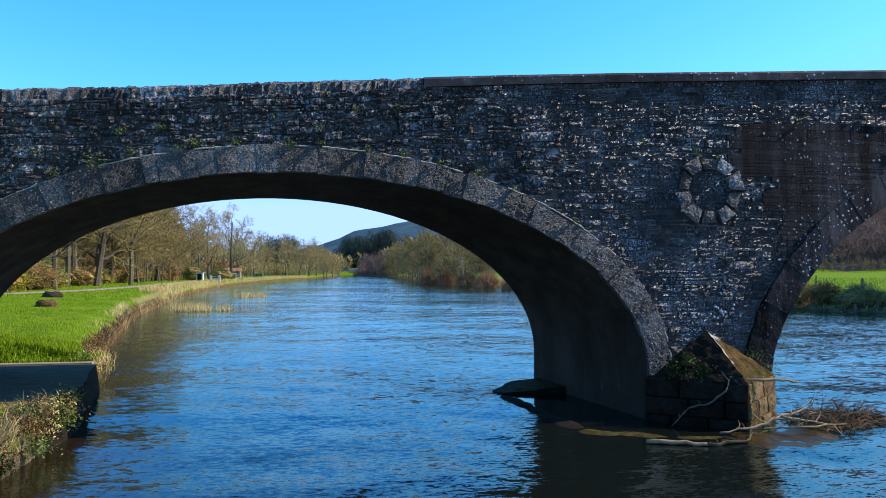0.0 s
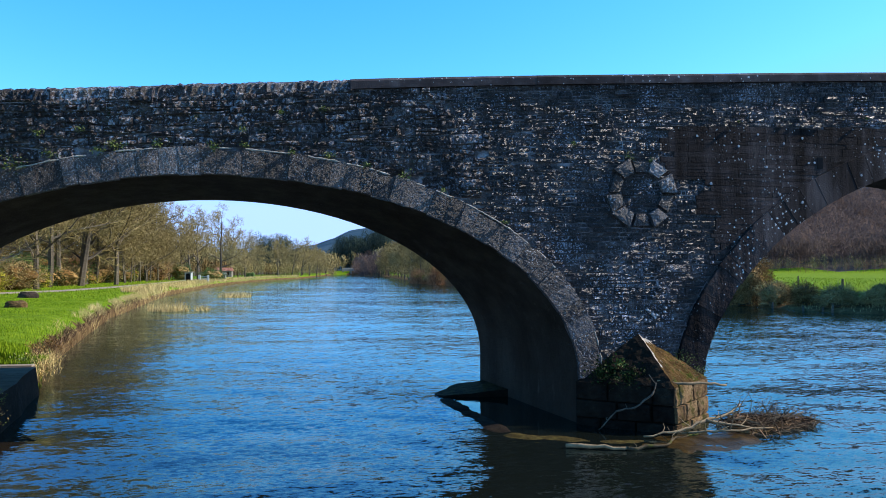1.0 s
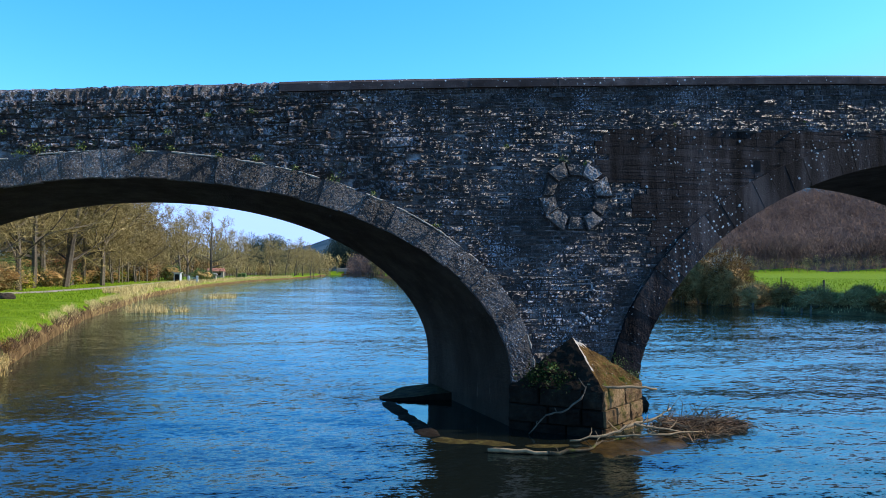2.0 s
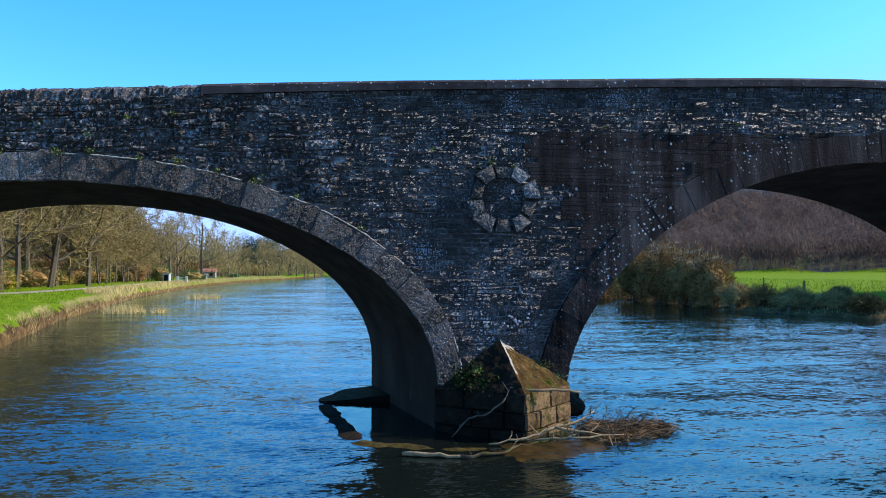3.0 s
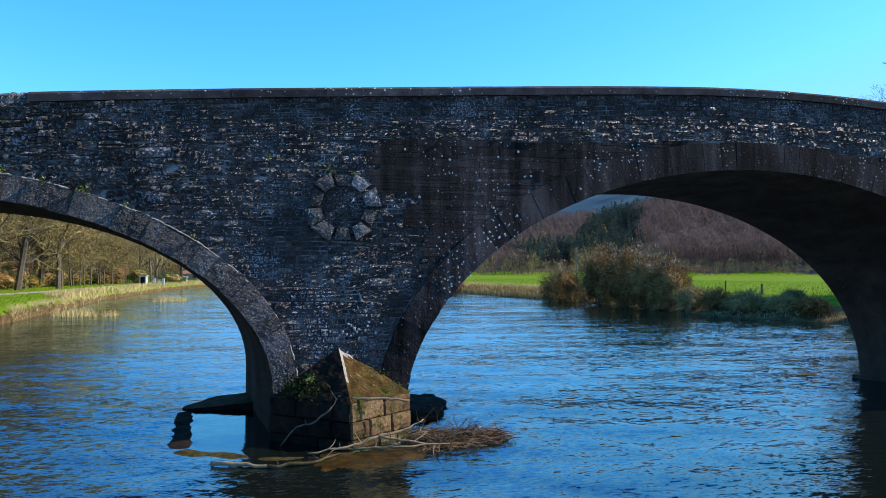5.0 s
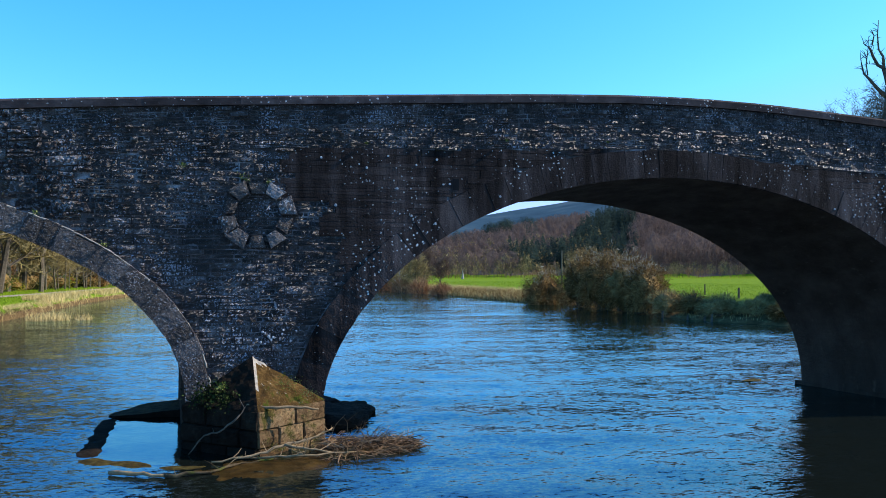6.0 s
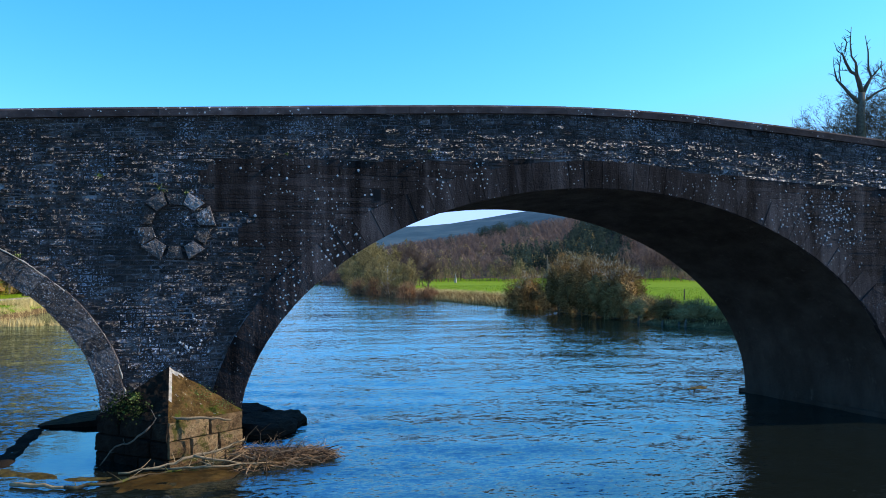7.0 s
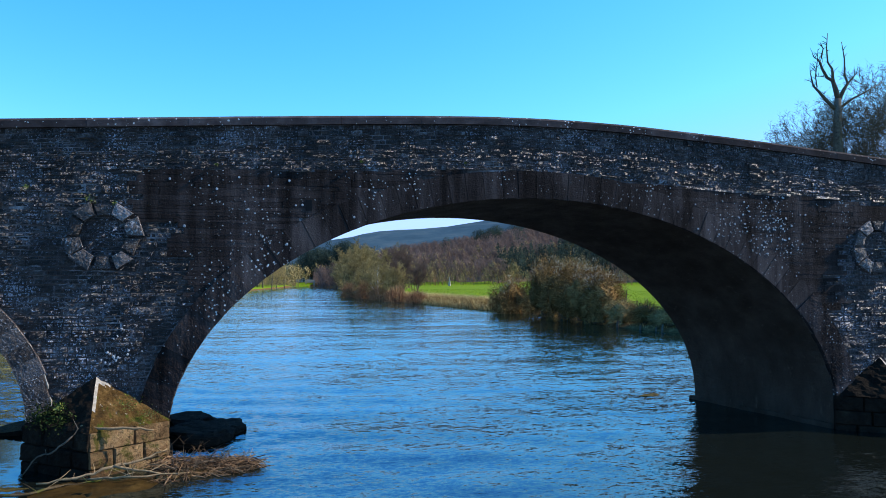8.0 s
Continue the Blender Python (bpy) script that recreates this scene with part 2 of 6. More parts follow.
M_IVY = material("dark_ivy", [(0.25, (0.008, 0.013, 0.003)), (0.6, (0.022, 0.035, 0.007)), (0.85, (0.05, 0.075, 0.014))], 4, 0.7, 0, vary=0.4, spec=0.1)
M_QUAY = material("quay_rubble", [(0.3, (0.05, 0.036, 0.02)), (0.55, (0.12, 0.088, 0.05)), (0.8, (0.24, 0.19, 0.12))], 5, 0.85, 0.7, 25, None, 0.3, moss=("noise", 3, 0.5, 0.6, (0.07, 0.075, 0.015)), spec=0.1)
M_YELLOW = material("yellow_blossom_shrub", [(0.3, (0.16, 0.15, 0.012)), (0.7, (0.36, 0.31, 0.03))], 1.5, 0.8, 0, vary=0.4, spec=0.1)
M_WEDGE = material("pale_wedge_stone", [(0.3, (0.05, 0.041, 0.037)), (0.55, (0.12, 0.1, 0.092)), (0.8, (0.28, 0.255, 0.25))], 20, 0.5, 0.9, 55, ("noise", 16, 0.56, 0.63, (0.4, 0.38, 0.38)), 0.35, bump_dist=0.04, spec=0.25, patchy=0.3)
M_PEAK = material("bleached_peak_stone", [(0.3, (0.22, 0.18, 0.13)), (0.7, (0.5, 0.45, 0.38))], 12, 0.9, 0.8, 30, bump_dist=0.04)
M_LICHEN = material("white_lichen", [(0.3, (0.26, 0.26, 0.27)), (0.7, (0.46, 0.46, 0.46))], 40, 0.95, 0.6, 60, vary=0.3, spec=0.1)
# near-black colour that stands for the unlit inside of openings
M_DARK = material("opening_shade", [(0.3, (0.008, 0.008, 0.008)), (0.7, (0.02, 0.02, 0.02))], 2, 0.9, 0, spec=0.03)


def water_material():
    m = bpy.data.materials.new("river_water")
    m.use_nodes = True
    n, l = m.node_tree.nodes, m.node_tree.links
    n.remove(n["Principled BSDF"])
    depth, gloss, veil, mirror = (n.new("ShaderNode" + k) for k in ("BsdfDiffuse", "BsdfGlossy", "MixShader", "Fresnel"))
    bed = n.new("ShaderNodeAttribute")        # how much of the brown river bed shows through the shallows
    bed.attribute_name = "shallow"
    tint = n.new("ShaderNodeMix")
    tint.data_type = "RGBA"
    l.new(bed.outputs["Fac"], tint.inputs["Factor"])
    tint.inputs[6].default_value, tint.inputs[7].default_value = (0.006, 0.008, 0.006, 1), (0.02, 0.0125, 0.005, 1)
    l.new(tint.outputs[2], depth.inputs["Color"])
    chop = n.new("ShaderNodeAttribute")       # slack water by the banks and in the pool, broken water beside the piers
    chop.attribute_name = "chop"
    gloss.inputs["Color"].default_value, gloss.inputs["Roughness"].default_value = (0.78, 0.95, 1.0, 1), 0.05
    index = n.new("ShaderNodeAttribute")
    index.attribute_name = "index"
    l.new(index.outputs["Fac"], mirror.inputs["IOR"])
    geo = n.new("ShaderNodeNewGeometry")
    slopes = None
    for sc, rot, w in (((0.05, 0.16, 1), 0.0, 0.13), ((0.16, 0.5, 1), 0.1, 0.13), ((0.9, 2.4, 1), 0.15, 0.12), ((2.6, 6.5, 1), -0.2, 0.25), ((6.5, 14, 1), 0.1, 0.33), ((16, 32, 1), 0.3, 0.22), ((45, 90, 1), 0.2, 0.15)):
        mp = n.new("ShaderNodeMapping")
        mp.inputs["Scale"].default_value, mp.inputs["Rotation"].default_value = sc, (0, 0, rot)
        l.new(geo.outputs["Position"], mp.inputs["Vector"])
        t = n.new("ShaderNodeTexNoise")
        t.inputs["Scale"].default_value, t.inputs["Detail"].default_value, t.inputs["Distortion"].default_value = 1.0, 3, 0.5
        l.new(mp.outputs[0], t.inputs["Vector"])
        mid = n.new("ShaderNodeVectorMath")
        mid.operation = "SUBTRACT"
        mid.inputs[1].default_value = (0.5, 0.5, 0.5)
        l.new(t.outputs["Color"], mid.inputs[0])
        k = n.new("ShaderNodeVectorMath")
        k.operation = "MULTIPLY"
        k.inputs[1].default_value = (w * 0.7, w, 0)
        l.new(mid.outputs[0], k.inputs[0])
        if slopes is None:
            slopes = k.outputs[0]
        else:
            add = n.new("ShaderNodeVectorMath")
            l.new(slopes, add.inputs[0])
            l.new(k.outputs[0], add.inputs[1])
            slopes = add.outputs[0]
    strength = n.new("ShaderNodeVectorMath")
    strength.operation = "SCALE"
    l.new(slopes, strength.inputs[0])
    l.new(chop.outputs["Fac"], strength.inputs["Scale"])
    tilt = n.new("ShaderNodeVectorMath")
    l.new(strength.outputs[0], tilt.inputs[0])
    l.new(geo.outputs["Normal"], tilt.inputs[1])
    unit = n.new("ShaderNodeVectorMath")
    unit.operation = "NORMALIZE"
    l.new(tilt.outputs[0], unit.inputs[0])
    l.new(unit.outputs[0], gloss.inputs["Normal"])
    # at a low angle the slopes that face away are hidden, so the mean slope that mirrors is gentler
    gentle, even, smoothed = (n.new("ShaderNodeVectorMath") for _ in range(3))
    gentle.operation, smoothed.operation = "SCALE", "NORMALIZE"
    share = n.new("ShaderNodeAttribute")
    share.attribute_name = "steep"
    l.new(share.outputs["Fac"], gentle.inputs["Scale"])
    l.new(strength.outputs[0], gentle.inputs[0])
    l.new(gentle.outputs[0], even.inputs[0])
    l.new(geo.outputs["Normal"], even.inputs[1])
    l.new(even.outputs[0], smoothed.inputs[0])
    l.new(smoothed.outputs[0], mirror.inputs["Normal"])
    l.new(mirror.outputs[0], veil.inputs[0])
    l.new(depth.outputs[0], veil.inputs[1])
    l.new(gloss.outputs[0], veil.inputs[2])
    l.new(veil.outputs[0], n["Material Output"].inputs["Surface"])
    return m


M_WATER = water_material()


# ---- mesh helpers ----
class Soup:
    """Vertices and faces gathered into one mesh."""

    def __init__(self):
        self.v, self.f, self.m = [], [], []

    def add(self, verts, faces, mat=0):
        k = len(self.v)
        self.v.extend(verts)
        self.f.extend([tuple(i + k for i in f) for f in faces])
        self.m.extend([mat] * len(faces))

    def mesh(self, name, *materials):
        me = bpy.data.meshes.new(name)
        me.from_pydata([tuple(p) for p in self.v], [], self.f)
        for mt in materials:
            me.materials.append(mt)
        if len(materials) > 1:
            me.polygons.foreach_set("material_index", self.m)
        me.update()
        return me


def piece(name, data, parent, label="", kind=""):
    ob = new(name, data)
    ob.parent = parent
    return tagged(ob, label=label, kind=kind)


def part(name, bm, mat, parent, label=""):
    me = bpy.data.meshes.new(name)
    bm.to_mesh(me)
    bm.free()
    me.materials.append(mat)
    return piece(name, me, parent, label)


def thing(name, label, category, group="", kind="", at=(0, 0, 0)):
    ob = new(name)
    ob.location = at
    return tagged(ob, label, category, group, kind)


def smooth(me):
    me.polygons.foreach_set("use_smooth", [True] * len(me.polygons))
    return me


def tube(soup, pts, radii, sides=5, mat=0):
    """A tapered limb along the points."""
    pts = [Vector(p) for p in pts]
    verts, faces = [], []
    for i, p in enumerate(pts):
        d = (pts[min(i + 1, len(pts) - 1)] - pts[max(i - 1, 0)]).normalized()
        a = d.orthogonal().normalized()
        b = d.cross(a)
        for s in range(sides):
            w = 2 * math.pi * s / sides
            verts.append(p + (a * math.cos(w) + b * math.sin(w)) * radii[i])
    for i in range(len(pts) - 1):
        for s in range(sides):
            t = (s + 1) % sides
            faces.append((i * sides + s, i * sides + t, (i + 1) * sides + t, (i + 1) * sides + s))
    faces.append(tuple(range(sides - 1, -1, -1)))
    faces.append(tuple((len(pts) - 1) * sides + s for s in range(sides)))
    soup.add(verts, faces, mat)


def block(soup, quad, back, proud, rnd, rough=0.01, inset=0.012, lift=0.0, mat=0, broken=0.0, crown=0.0, cell=0.042):
    """A stone in a face that looks towards -y: its four corners (x, z) counter-clockwise, its bed at y = back, its front proud of it.
    broken: how far the points of a hackled front stand in and out; crown: how far its worn top slopes."""
    cx = sum(q[0] for q in quad) / 4
    cz = sum(q[1] for q in quad) / 4
    v = [(x, back + 0.05, z) for x, z in quad]
    c = []
    for x, z in quad:
        dx, dz = cx - x, cz - z
        r = math.hypot(dx, dz) or 1
        i = inset * rnd.uniform(0.6, 1.8)
        c.append((x + dx / r * i, back - proud + rnd.uniform(-rough, rough), z + dz / r * i - (crown if z > cz else 0)))
    if not broken:
        v += c
        v.append((cx + rnd.uniform(-0.2, 0.2) * (quad[1][0] - quad[0][0]), back - proud - lift + rnd.uniform(-rough, rough), cz + rnd.uniform(-0.2, 0.2) * (quad[2][1] - quad[1][1])))
        f = [(0, 1, 5, 4), (1, 2, 6, 5), (2, 3, 7, 6), (3, 0, 4, 7), (4, 5, 8), (5, 6, 8), (6, 7, 8), (7, 4, 8)]
        soup.add(v, f, mat)
        return
    w = max(3, int(math.hypot(quad[1][0] - quad[0][0], quad[1][1] - quad[0][1]) / cell) + 2)
    h = max(3, int(math.hypot(quad[3][0] - quad[0][0], quad[3][1] - quad[0][1]) / (cell * 0.86)) + 2)
    for j in range(h):
        for i in range(w):
            p, q = i / (w - 1), j / (h - 1)
            edge = i in (0, w - 1) or j in (0, h - 1)
            q2 = q + (0 if edge else rnd.uniform(-0.25, 0.25) / (h - 1))
            p2 = p + (0 if edge else rnd.uniform(-0.25, 0.25) / (w - 1))
            x, y, z = (sum(k * a[d] for k, a in zip(((1 - p2) * (1 - q2), p2 * (1 - q2), p2 * q2, (1 - p2) * q2), c)) for d in range(3))
            y -= lift * math.sin(math.pi * p) * math.sin(math.pi * q) + broken * (1.1 * noise.noise((x * 9, z * 9, proud * 90)) + rnd.uniform(-0.75, 0.75))
            v.append((x, y, z))
    f = [(4 + j * w + i, 5 + j * w + i, 5 + (j + 1) * w + i, 4 + (j + 1) * w + i) for j in range(h - 1) for i in range(w - 1)]
    f.append((0, 1) + tuple(4 + i for i in range(w - 1, -1, -1)))
    f.append((1, 2) + tuple(4 + j * w + w - 1 for j in range(h - 1, -1, -1)))
    f.append((2, 3) + tuple(4 + (h - 1) * w + i for i in range(w)))
    f.append((3, 0) + tuple(4 + j * w for j in range(h)))
    soup.add(v, f, mat)


# ---- the land and the river ----
LEFT_Y = [-200, 8, 14.2, 15.4, 20, 21, 25, 37, 52, 62, 80, 100, 150, 216, 270, 300, 395, 555, 640]
LEFT_X = [-6, -4.3, -4.2, -4.2, -5.0, -5.2, -6.2, -8.2, -10.5, -11.3, -13, -14.5, -15, -11, -6, 1, 10, 27, 45]
RIGHT_Y = [-200, 20, 34, 44, 48, 53, 60, 70, 80, 100, 120, 150, 180, 193, 205, 240, 400, 571, 640]
RIGHT_X = [46, 44, 40, 42.5, 40.5, 39.5, 39.5, 40.5, 40.5, 38.5, 37, 35.5, 31, 28.5, 31, 36, 46, 57, 60]


def left_bank(y):
    return float(np.interp(y, LEFT_Y, LEFT_X))


def right_bank(y):
    return float(np.interp(y, RIGHT_Y, RIGHT_X))


def ease(a, b, t):
    t = min(1, max(0, (t - a) / (b - a)))
    return t * t * (3 - 2 * t)


def hill(x, y):
    az = math.degrees(math.atan2(x - 10, y))
    r = math.hypot(x - 10, y)
    near = ease(390, 720, r) * np.interp(az, [3, 5, 9, 14, 17.5, 22, 28, 40, 70, 110, 140], [0, 5, 18, 29, 36, 45, 56, 58, 45, 15, 0])
    far = ease(850, 1800, r) * np.interp(az, [-180, -90, -40, -4, 1, 3.5, 7, 14, 21, 27, 40, 90, 150], [0, 15, 25, 34, 60, 94, 117, 138, 168, 205, 215, 145, 0])
    return float(max(near, far)) + (noise.noise((x / 90, y / 90, 0)) * 6 * ease(420, 700, r))


def left_height(d):
    return float(np.interp(d, [0, 0.12, 0.5, 1.5, 4, 10, 30, 80, 200], [-0.7, 0.35, 0.75, 0.95, 1.05, 1.15, 1.5, 2.5, 4]))


def right_height(d):
    return float(np.interp(d, [0, 0.4, 1.2, 2.5, 5, 12, 80, 300], [-0.5, 0.05, 0.28, 0.6, 1.1, 1.6, 1.9, 2.2]))


def ground_z(x, y):
    a, b = left_bank(y), right_bank(y)
    if y < 640:
        if x < a:
            z = left_height(a - x)
        elif x > b:
            z = right_height(x - b)
        else:
            z = -1.2
    else:
        z = 1.5
    return z + hill(x, y)


def build_ground():
    ys = [-200, -120, -60, -30, -10, 0, 6, 10, 12, 13.4]
    y = 14.0
    while y < 60:
        ys.append(y)
        y += 0.8
    while y < 640:
        ys.append(y)
        y *= 1.03
    ys += [640, 645, 680, 720, 770, 830, 900, 1000, 1100, 1250, 1400, 1600, 1800, 2000, 2400, 3000, 4200]
    offs = [0, 0.12, 0.3, 0.6, 1.0, 1.5, 2.2, 3.2, 4.5, 6, 8, 10.5, 14, 18, 24, 32, 42, 55, 70, 90, 115, 145, 180, 220, 270, 330, 400, 480, 560, 640, 720, 820, 950, 1150, 1400, 1700, 2100, 2700, 4000]
    n = len(offs)
    s = Soup()
    verts = []
    for y in ys:
        a, b = left_bank(min(y, 640)), right_bank(min(y, 640))
        if y > 640:
            a = b = 52
        row = [a - o for o in reversed(offs)] + [a + (b - a) * k / 4 for k in (1, 2, 3)] + [b + o for o in offs]
        for i, x in enumerate(row):
            o = offs[n - 1 - i] if i < n else offs[i - n - 3] if i >= n + 3 else 0
            bump = noise.noise((x * 0.35, y * 0.35, 3)) * 0.09 * min(1, o) + noise.noise((x * 1.3, y * 1.3, 5)) * 0.04 * min(1, o)
            if i < n:
                z = left_height(o) if y < 645 else 1.5
                if 13.4 < y < 20.5 and 0.1 < o < 12:
                    z, bump = 0.35, 0
            elif i < n + 3:
                z = -1.2 if y <= 640 else 1.5
            else:
                z = right_height(o) if y < 645 else 1.5
            verts.append((x, y, z + bump + hill(x, y)))
    w = 2 * n + 3
    faces, mats = [], []
    for j in range(len(ys) - 1):
        for i in range(w - 1):
            faces.append((j * w + i, j * w + i + 1, (j + 1) * w + i + 1, (j + 1) * w + i))
            x = (verts[j * w + i][0] + verts[j * w + i + 1][0]) / 2
            yy = (ys[j] + ys[j + 1]) / 2
            z = sum(verts[k][2] for k in faces[-1]) / 4
            r = math.hypot(x - 10, yy)
            edge = (offs[n - 1 - i] if i < n else offs[max(0, i - n - 3)] * 0.14) < 0.5 + 0.2 * noise.noise((x, yy, 0))
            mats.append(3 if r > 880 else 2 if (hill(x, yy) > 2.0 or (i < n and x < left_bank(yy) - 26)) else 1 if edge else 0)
    s.v, s.f, s.m = verts, faces, mats
    me = smooth(s.mesh("ground", M_GRASS, M_BANK, M_FLOOR, M_HAZY_RIDGE))
    tagged(new("ground", me), "green river meadow with earth banks and wooded hills", "ground", kind="structure")


build_ground()


def build_water():
    ys = [-120, -60, -30, -15]
    y = -10.0
    while y < 660:
        ys.append(y)
        y += 0.2 if y < 24 else 0.2 * (y / 24) ** 1.6
    xs = [-40, -25, -20, -16, -13, -10, -8] + list(np.arange(-6.5, 30, 0.2)) + list(np.arange(30, 48, 0.5)) + [50, 55, 60, 75]
    X, Y = np.meshgrid(np.array(xs), np.array(ys))
    Z = np.zeros_like(X)
    rng = np.random.default_rng(3)
    for k in range(34):
        lam = rng.uniform(0.55, 3.2)
        a = rng.normal(1.45, 0.55)
        kx, ky = math.cos(a) * 2 * math.pi / lam, math.sin(a) * 2 * math.pi / lam
        Z += 0.0013 * lam ** 0.8 * np.sin(kx * X + ky * Y + rng.uniform(0, 6.28) + 0.8 * np.sin(0.31 * X + 0.17 * Y + k))
    Z *= 1 / (1 + (np.maximum(Y, 0) / 26) ** 4)
    # standing waves where the stream parts at the piers
    for px, py in ((4.6, 18.0), (11.2, 17.2), (24.0, 19.5)):
        d = np.hypot(X - px, (Y - py) * 0.8)
        Z += 0.012 * np.exp(-d / 1.6) * np.sin(d * 7.0)
    bank = X - np.interp(Y, LEFT_Y, LEFT_X)
    slack = np.clip(1 - (bank - 0.5) / (4.5 + 0.05 * np.maximum(Y, 0)), 0, 1)
    chop = np.interp(Y, [-20, 14, 20, 30, 60, 150, 640], [1.15, 1.15, 1.05, 1.0, 1.0, 1.0, 1.0])
    chop *= 1 - 0.55 * slack * slack * (3 - 2 * slack)
    for x0, y0, x1, y1, wide, more in ((22.9, 15.6, 19.5, 24.6, 0.7, 0.7), (4.6, 17.6, 1.0, 26.0, 0.9, 0.5), (10.9, 15.5, 12.5, 26.0, 0.8, 0.5), (4.4, 13.0, 4.2, 18.5, 0.5, 0.6)):
        u = np.clip(((X - x0) * (x1 - x0) + (Y - y0) * (y1 - y0)) / ((x1 - x0) ** 2 + (y1 - y0) ** 2), 0, 1)
        d = np.hypot(X - x0 - u * (x1 - x0), Y - y0 - u * (y1 - y0))
        chop *= 1 + more * np.exp(-((d / (wide * (1 + u))) ** 2)) * (1 - 0.6 * u)
    riffle = np.clip((8.0 - X) / 9, 0, 1) * np.interp(Y, [0, 22, 45], [1, 0.8, 0])      # the shallow left channel runs in short steep ripples
    chop *= 1 + 0.3 * riffle
    steep = 0.16 + 0.3 * riffle
    index = 1.85 + 0.3 * np.interp(Y, [22, 70], [0, 1]) - 0.52 * riffle
    left_rim = np.interp(Y, [13.4, 18.7], [5.3, 4.6])
    pool = np.clip((X - left_rim) / 0.25, 0, 1) * np.clip((7.3 - X) / 0.4, 0, 1) * np.clip((Y - 12.9 - (X - 5.3) * -0.2) / 0.5, 0, 1) * np.clip((18.4 - Y) / 0.4, 0, 1)
    chop *= 1 - 0.86 * pool
    Z *= (1 - 0.55 * slack) * (1 - 0.9 * pool)
    shallow = np.clip(1 - (bank - 0.2) / (2.2 + 0.035 * np.maximum(Y, 0)), 0, 1)
    w = len(xs)
    v = np.stack([X, Y, Z], -1).reshape(-1, 3)
    j, i = np.meshgrid(np.arange(len(ys) - 1), np.arange(w - 1), indexing="ij")
    a = (j * w + i).ravel()
    f = np.stack([a, a + 1, a + w + 1, a + w], 1)
    me = bpy.data.meshes.new("water")
    me.from_pydata(v.tolist(), [], f.tolist())
    me.materials.append(M_WATER)
    for key, field in (("chop", chop), ("shallow", shallow), ("steep", steep), ("index", index)):
        me.attributes.new(key, "FLOAT", "POINT").data.foreach_set("value", field.ravel().astype(np.float32))
    tagged(new("water", smooth(me)), "rippled blue river water flowing under the bridge", "river", kind="structure")


build_water()

# ---- the bridge ----
FACE, BACK, SKEW = 14.35, 19.5, -0.92      # near face, far face, how far the barrels run aside on the way through
ARCHES = [(-0.15, 7.05, 0.9, 3.945, 0.5), (17.7, 8.15, 0.2, 5.5, 0.65), (35.55, 7.05, 0.9, 3.945, 0.5)]   # middle, half span, springing, rise, ring
FAR_ARCHES = [(-0.683, 6.81, 3.943), (16.8, 8.12, 5.45), (34.63, 7.05, 3.945)]      # the same at the far face: middle, half span, rise
COPE_X = [-24, -5.2, -1.4, 2.3, 5.2, 9.3, 13, 16.4, 18.3, 21.5, 24.6, 27.5, 40, 60]
COPE_Z = [5.2, 6.2, 6.47, 6.76, 6.97, 7.21, 7.43, 7.6, 7.65, 7.48, 7.25, 7.02, 6.0, 4.6]
COPE_H = 0.2
bridge = thing("stone_bridge", "old dark stone arch road bridge crossing the river", "bridge")


def cope_z(x):
    return sum(float(np.interp(x + d, COPE_X, COPE_Z)) for d in (-2.0, -1.0, 0.0, 1.0, 2.0)) / 5


def ledge_z(x):
    return float(np.interp(x, [-24, 0, 8.6, 17.06, 23, 27.5, 60], [4.3, 5.45, 6.08, 6.36, 6.01, 5.87, 3.6]))


def arch_z(k, x, ring=0.0):
    c, a, z0, b, w = ARCHES[k]
    u = 1 - ((x - c) / (a + ring)) ** 2
    return z0 + (b + ring) * math.sqrt(u) if u > 0 else -2.0


def arch_x(k, z, ring=0.0):
    c, a, z0, b, w = ARCHES[k]
    if z < z0:
        return a + ring
    u = 1 - ((z - z0) / (b + ring)) ** 2
    return (a + ring) * math.sqrt(u) if u > 0 else None


def arch_point(k, s, ring=0.0):
    """s runs from -1 at the left springing over the crown to 1."""
    c, a, z0, b, w = ARCHES[k]
    t = math.pi / 2 * (1 - s)
    nx, nz = math.cos(t) / a, math.sin(t) / b
    r = math.hypot(nx, nz)
    return c + a * math.cos(t) + ring * nx / r, z0 + b * math.sin(t) + ring * nz / r


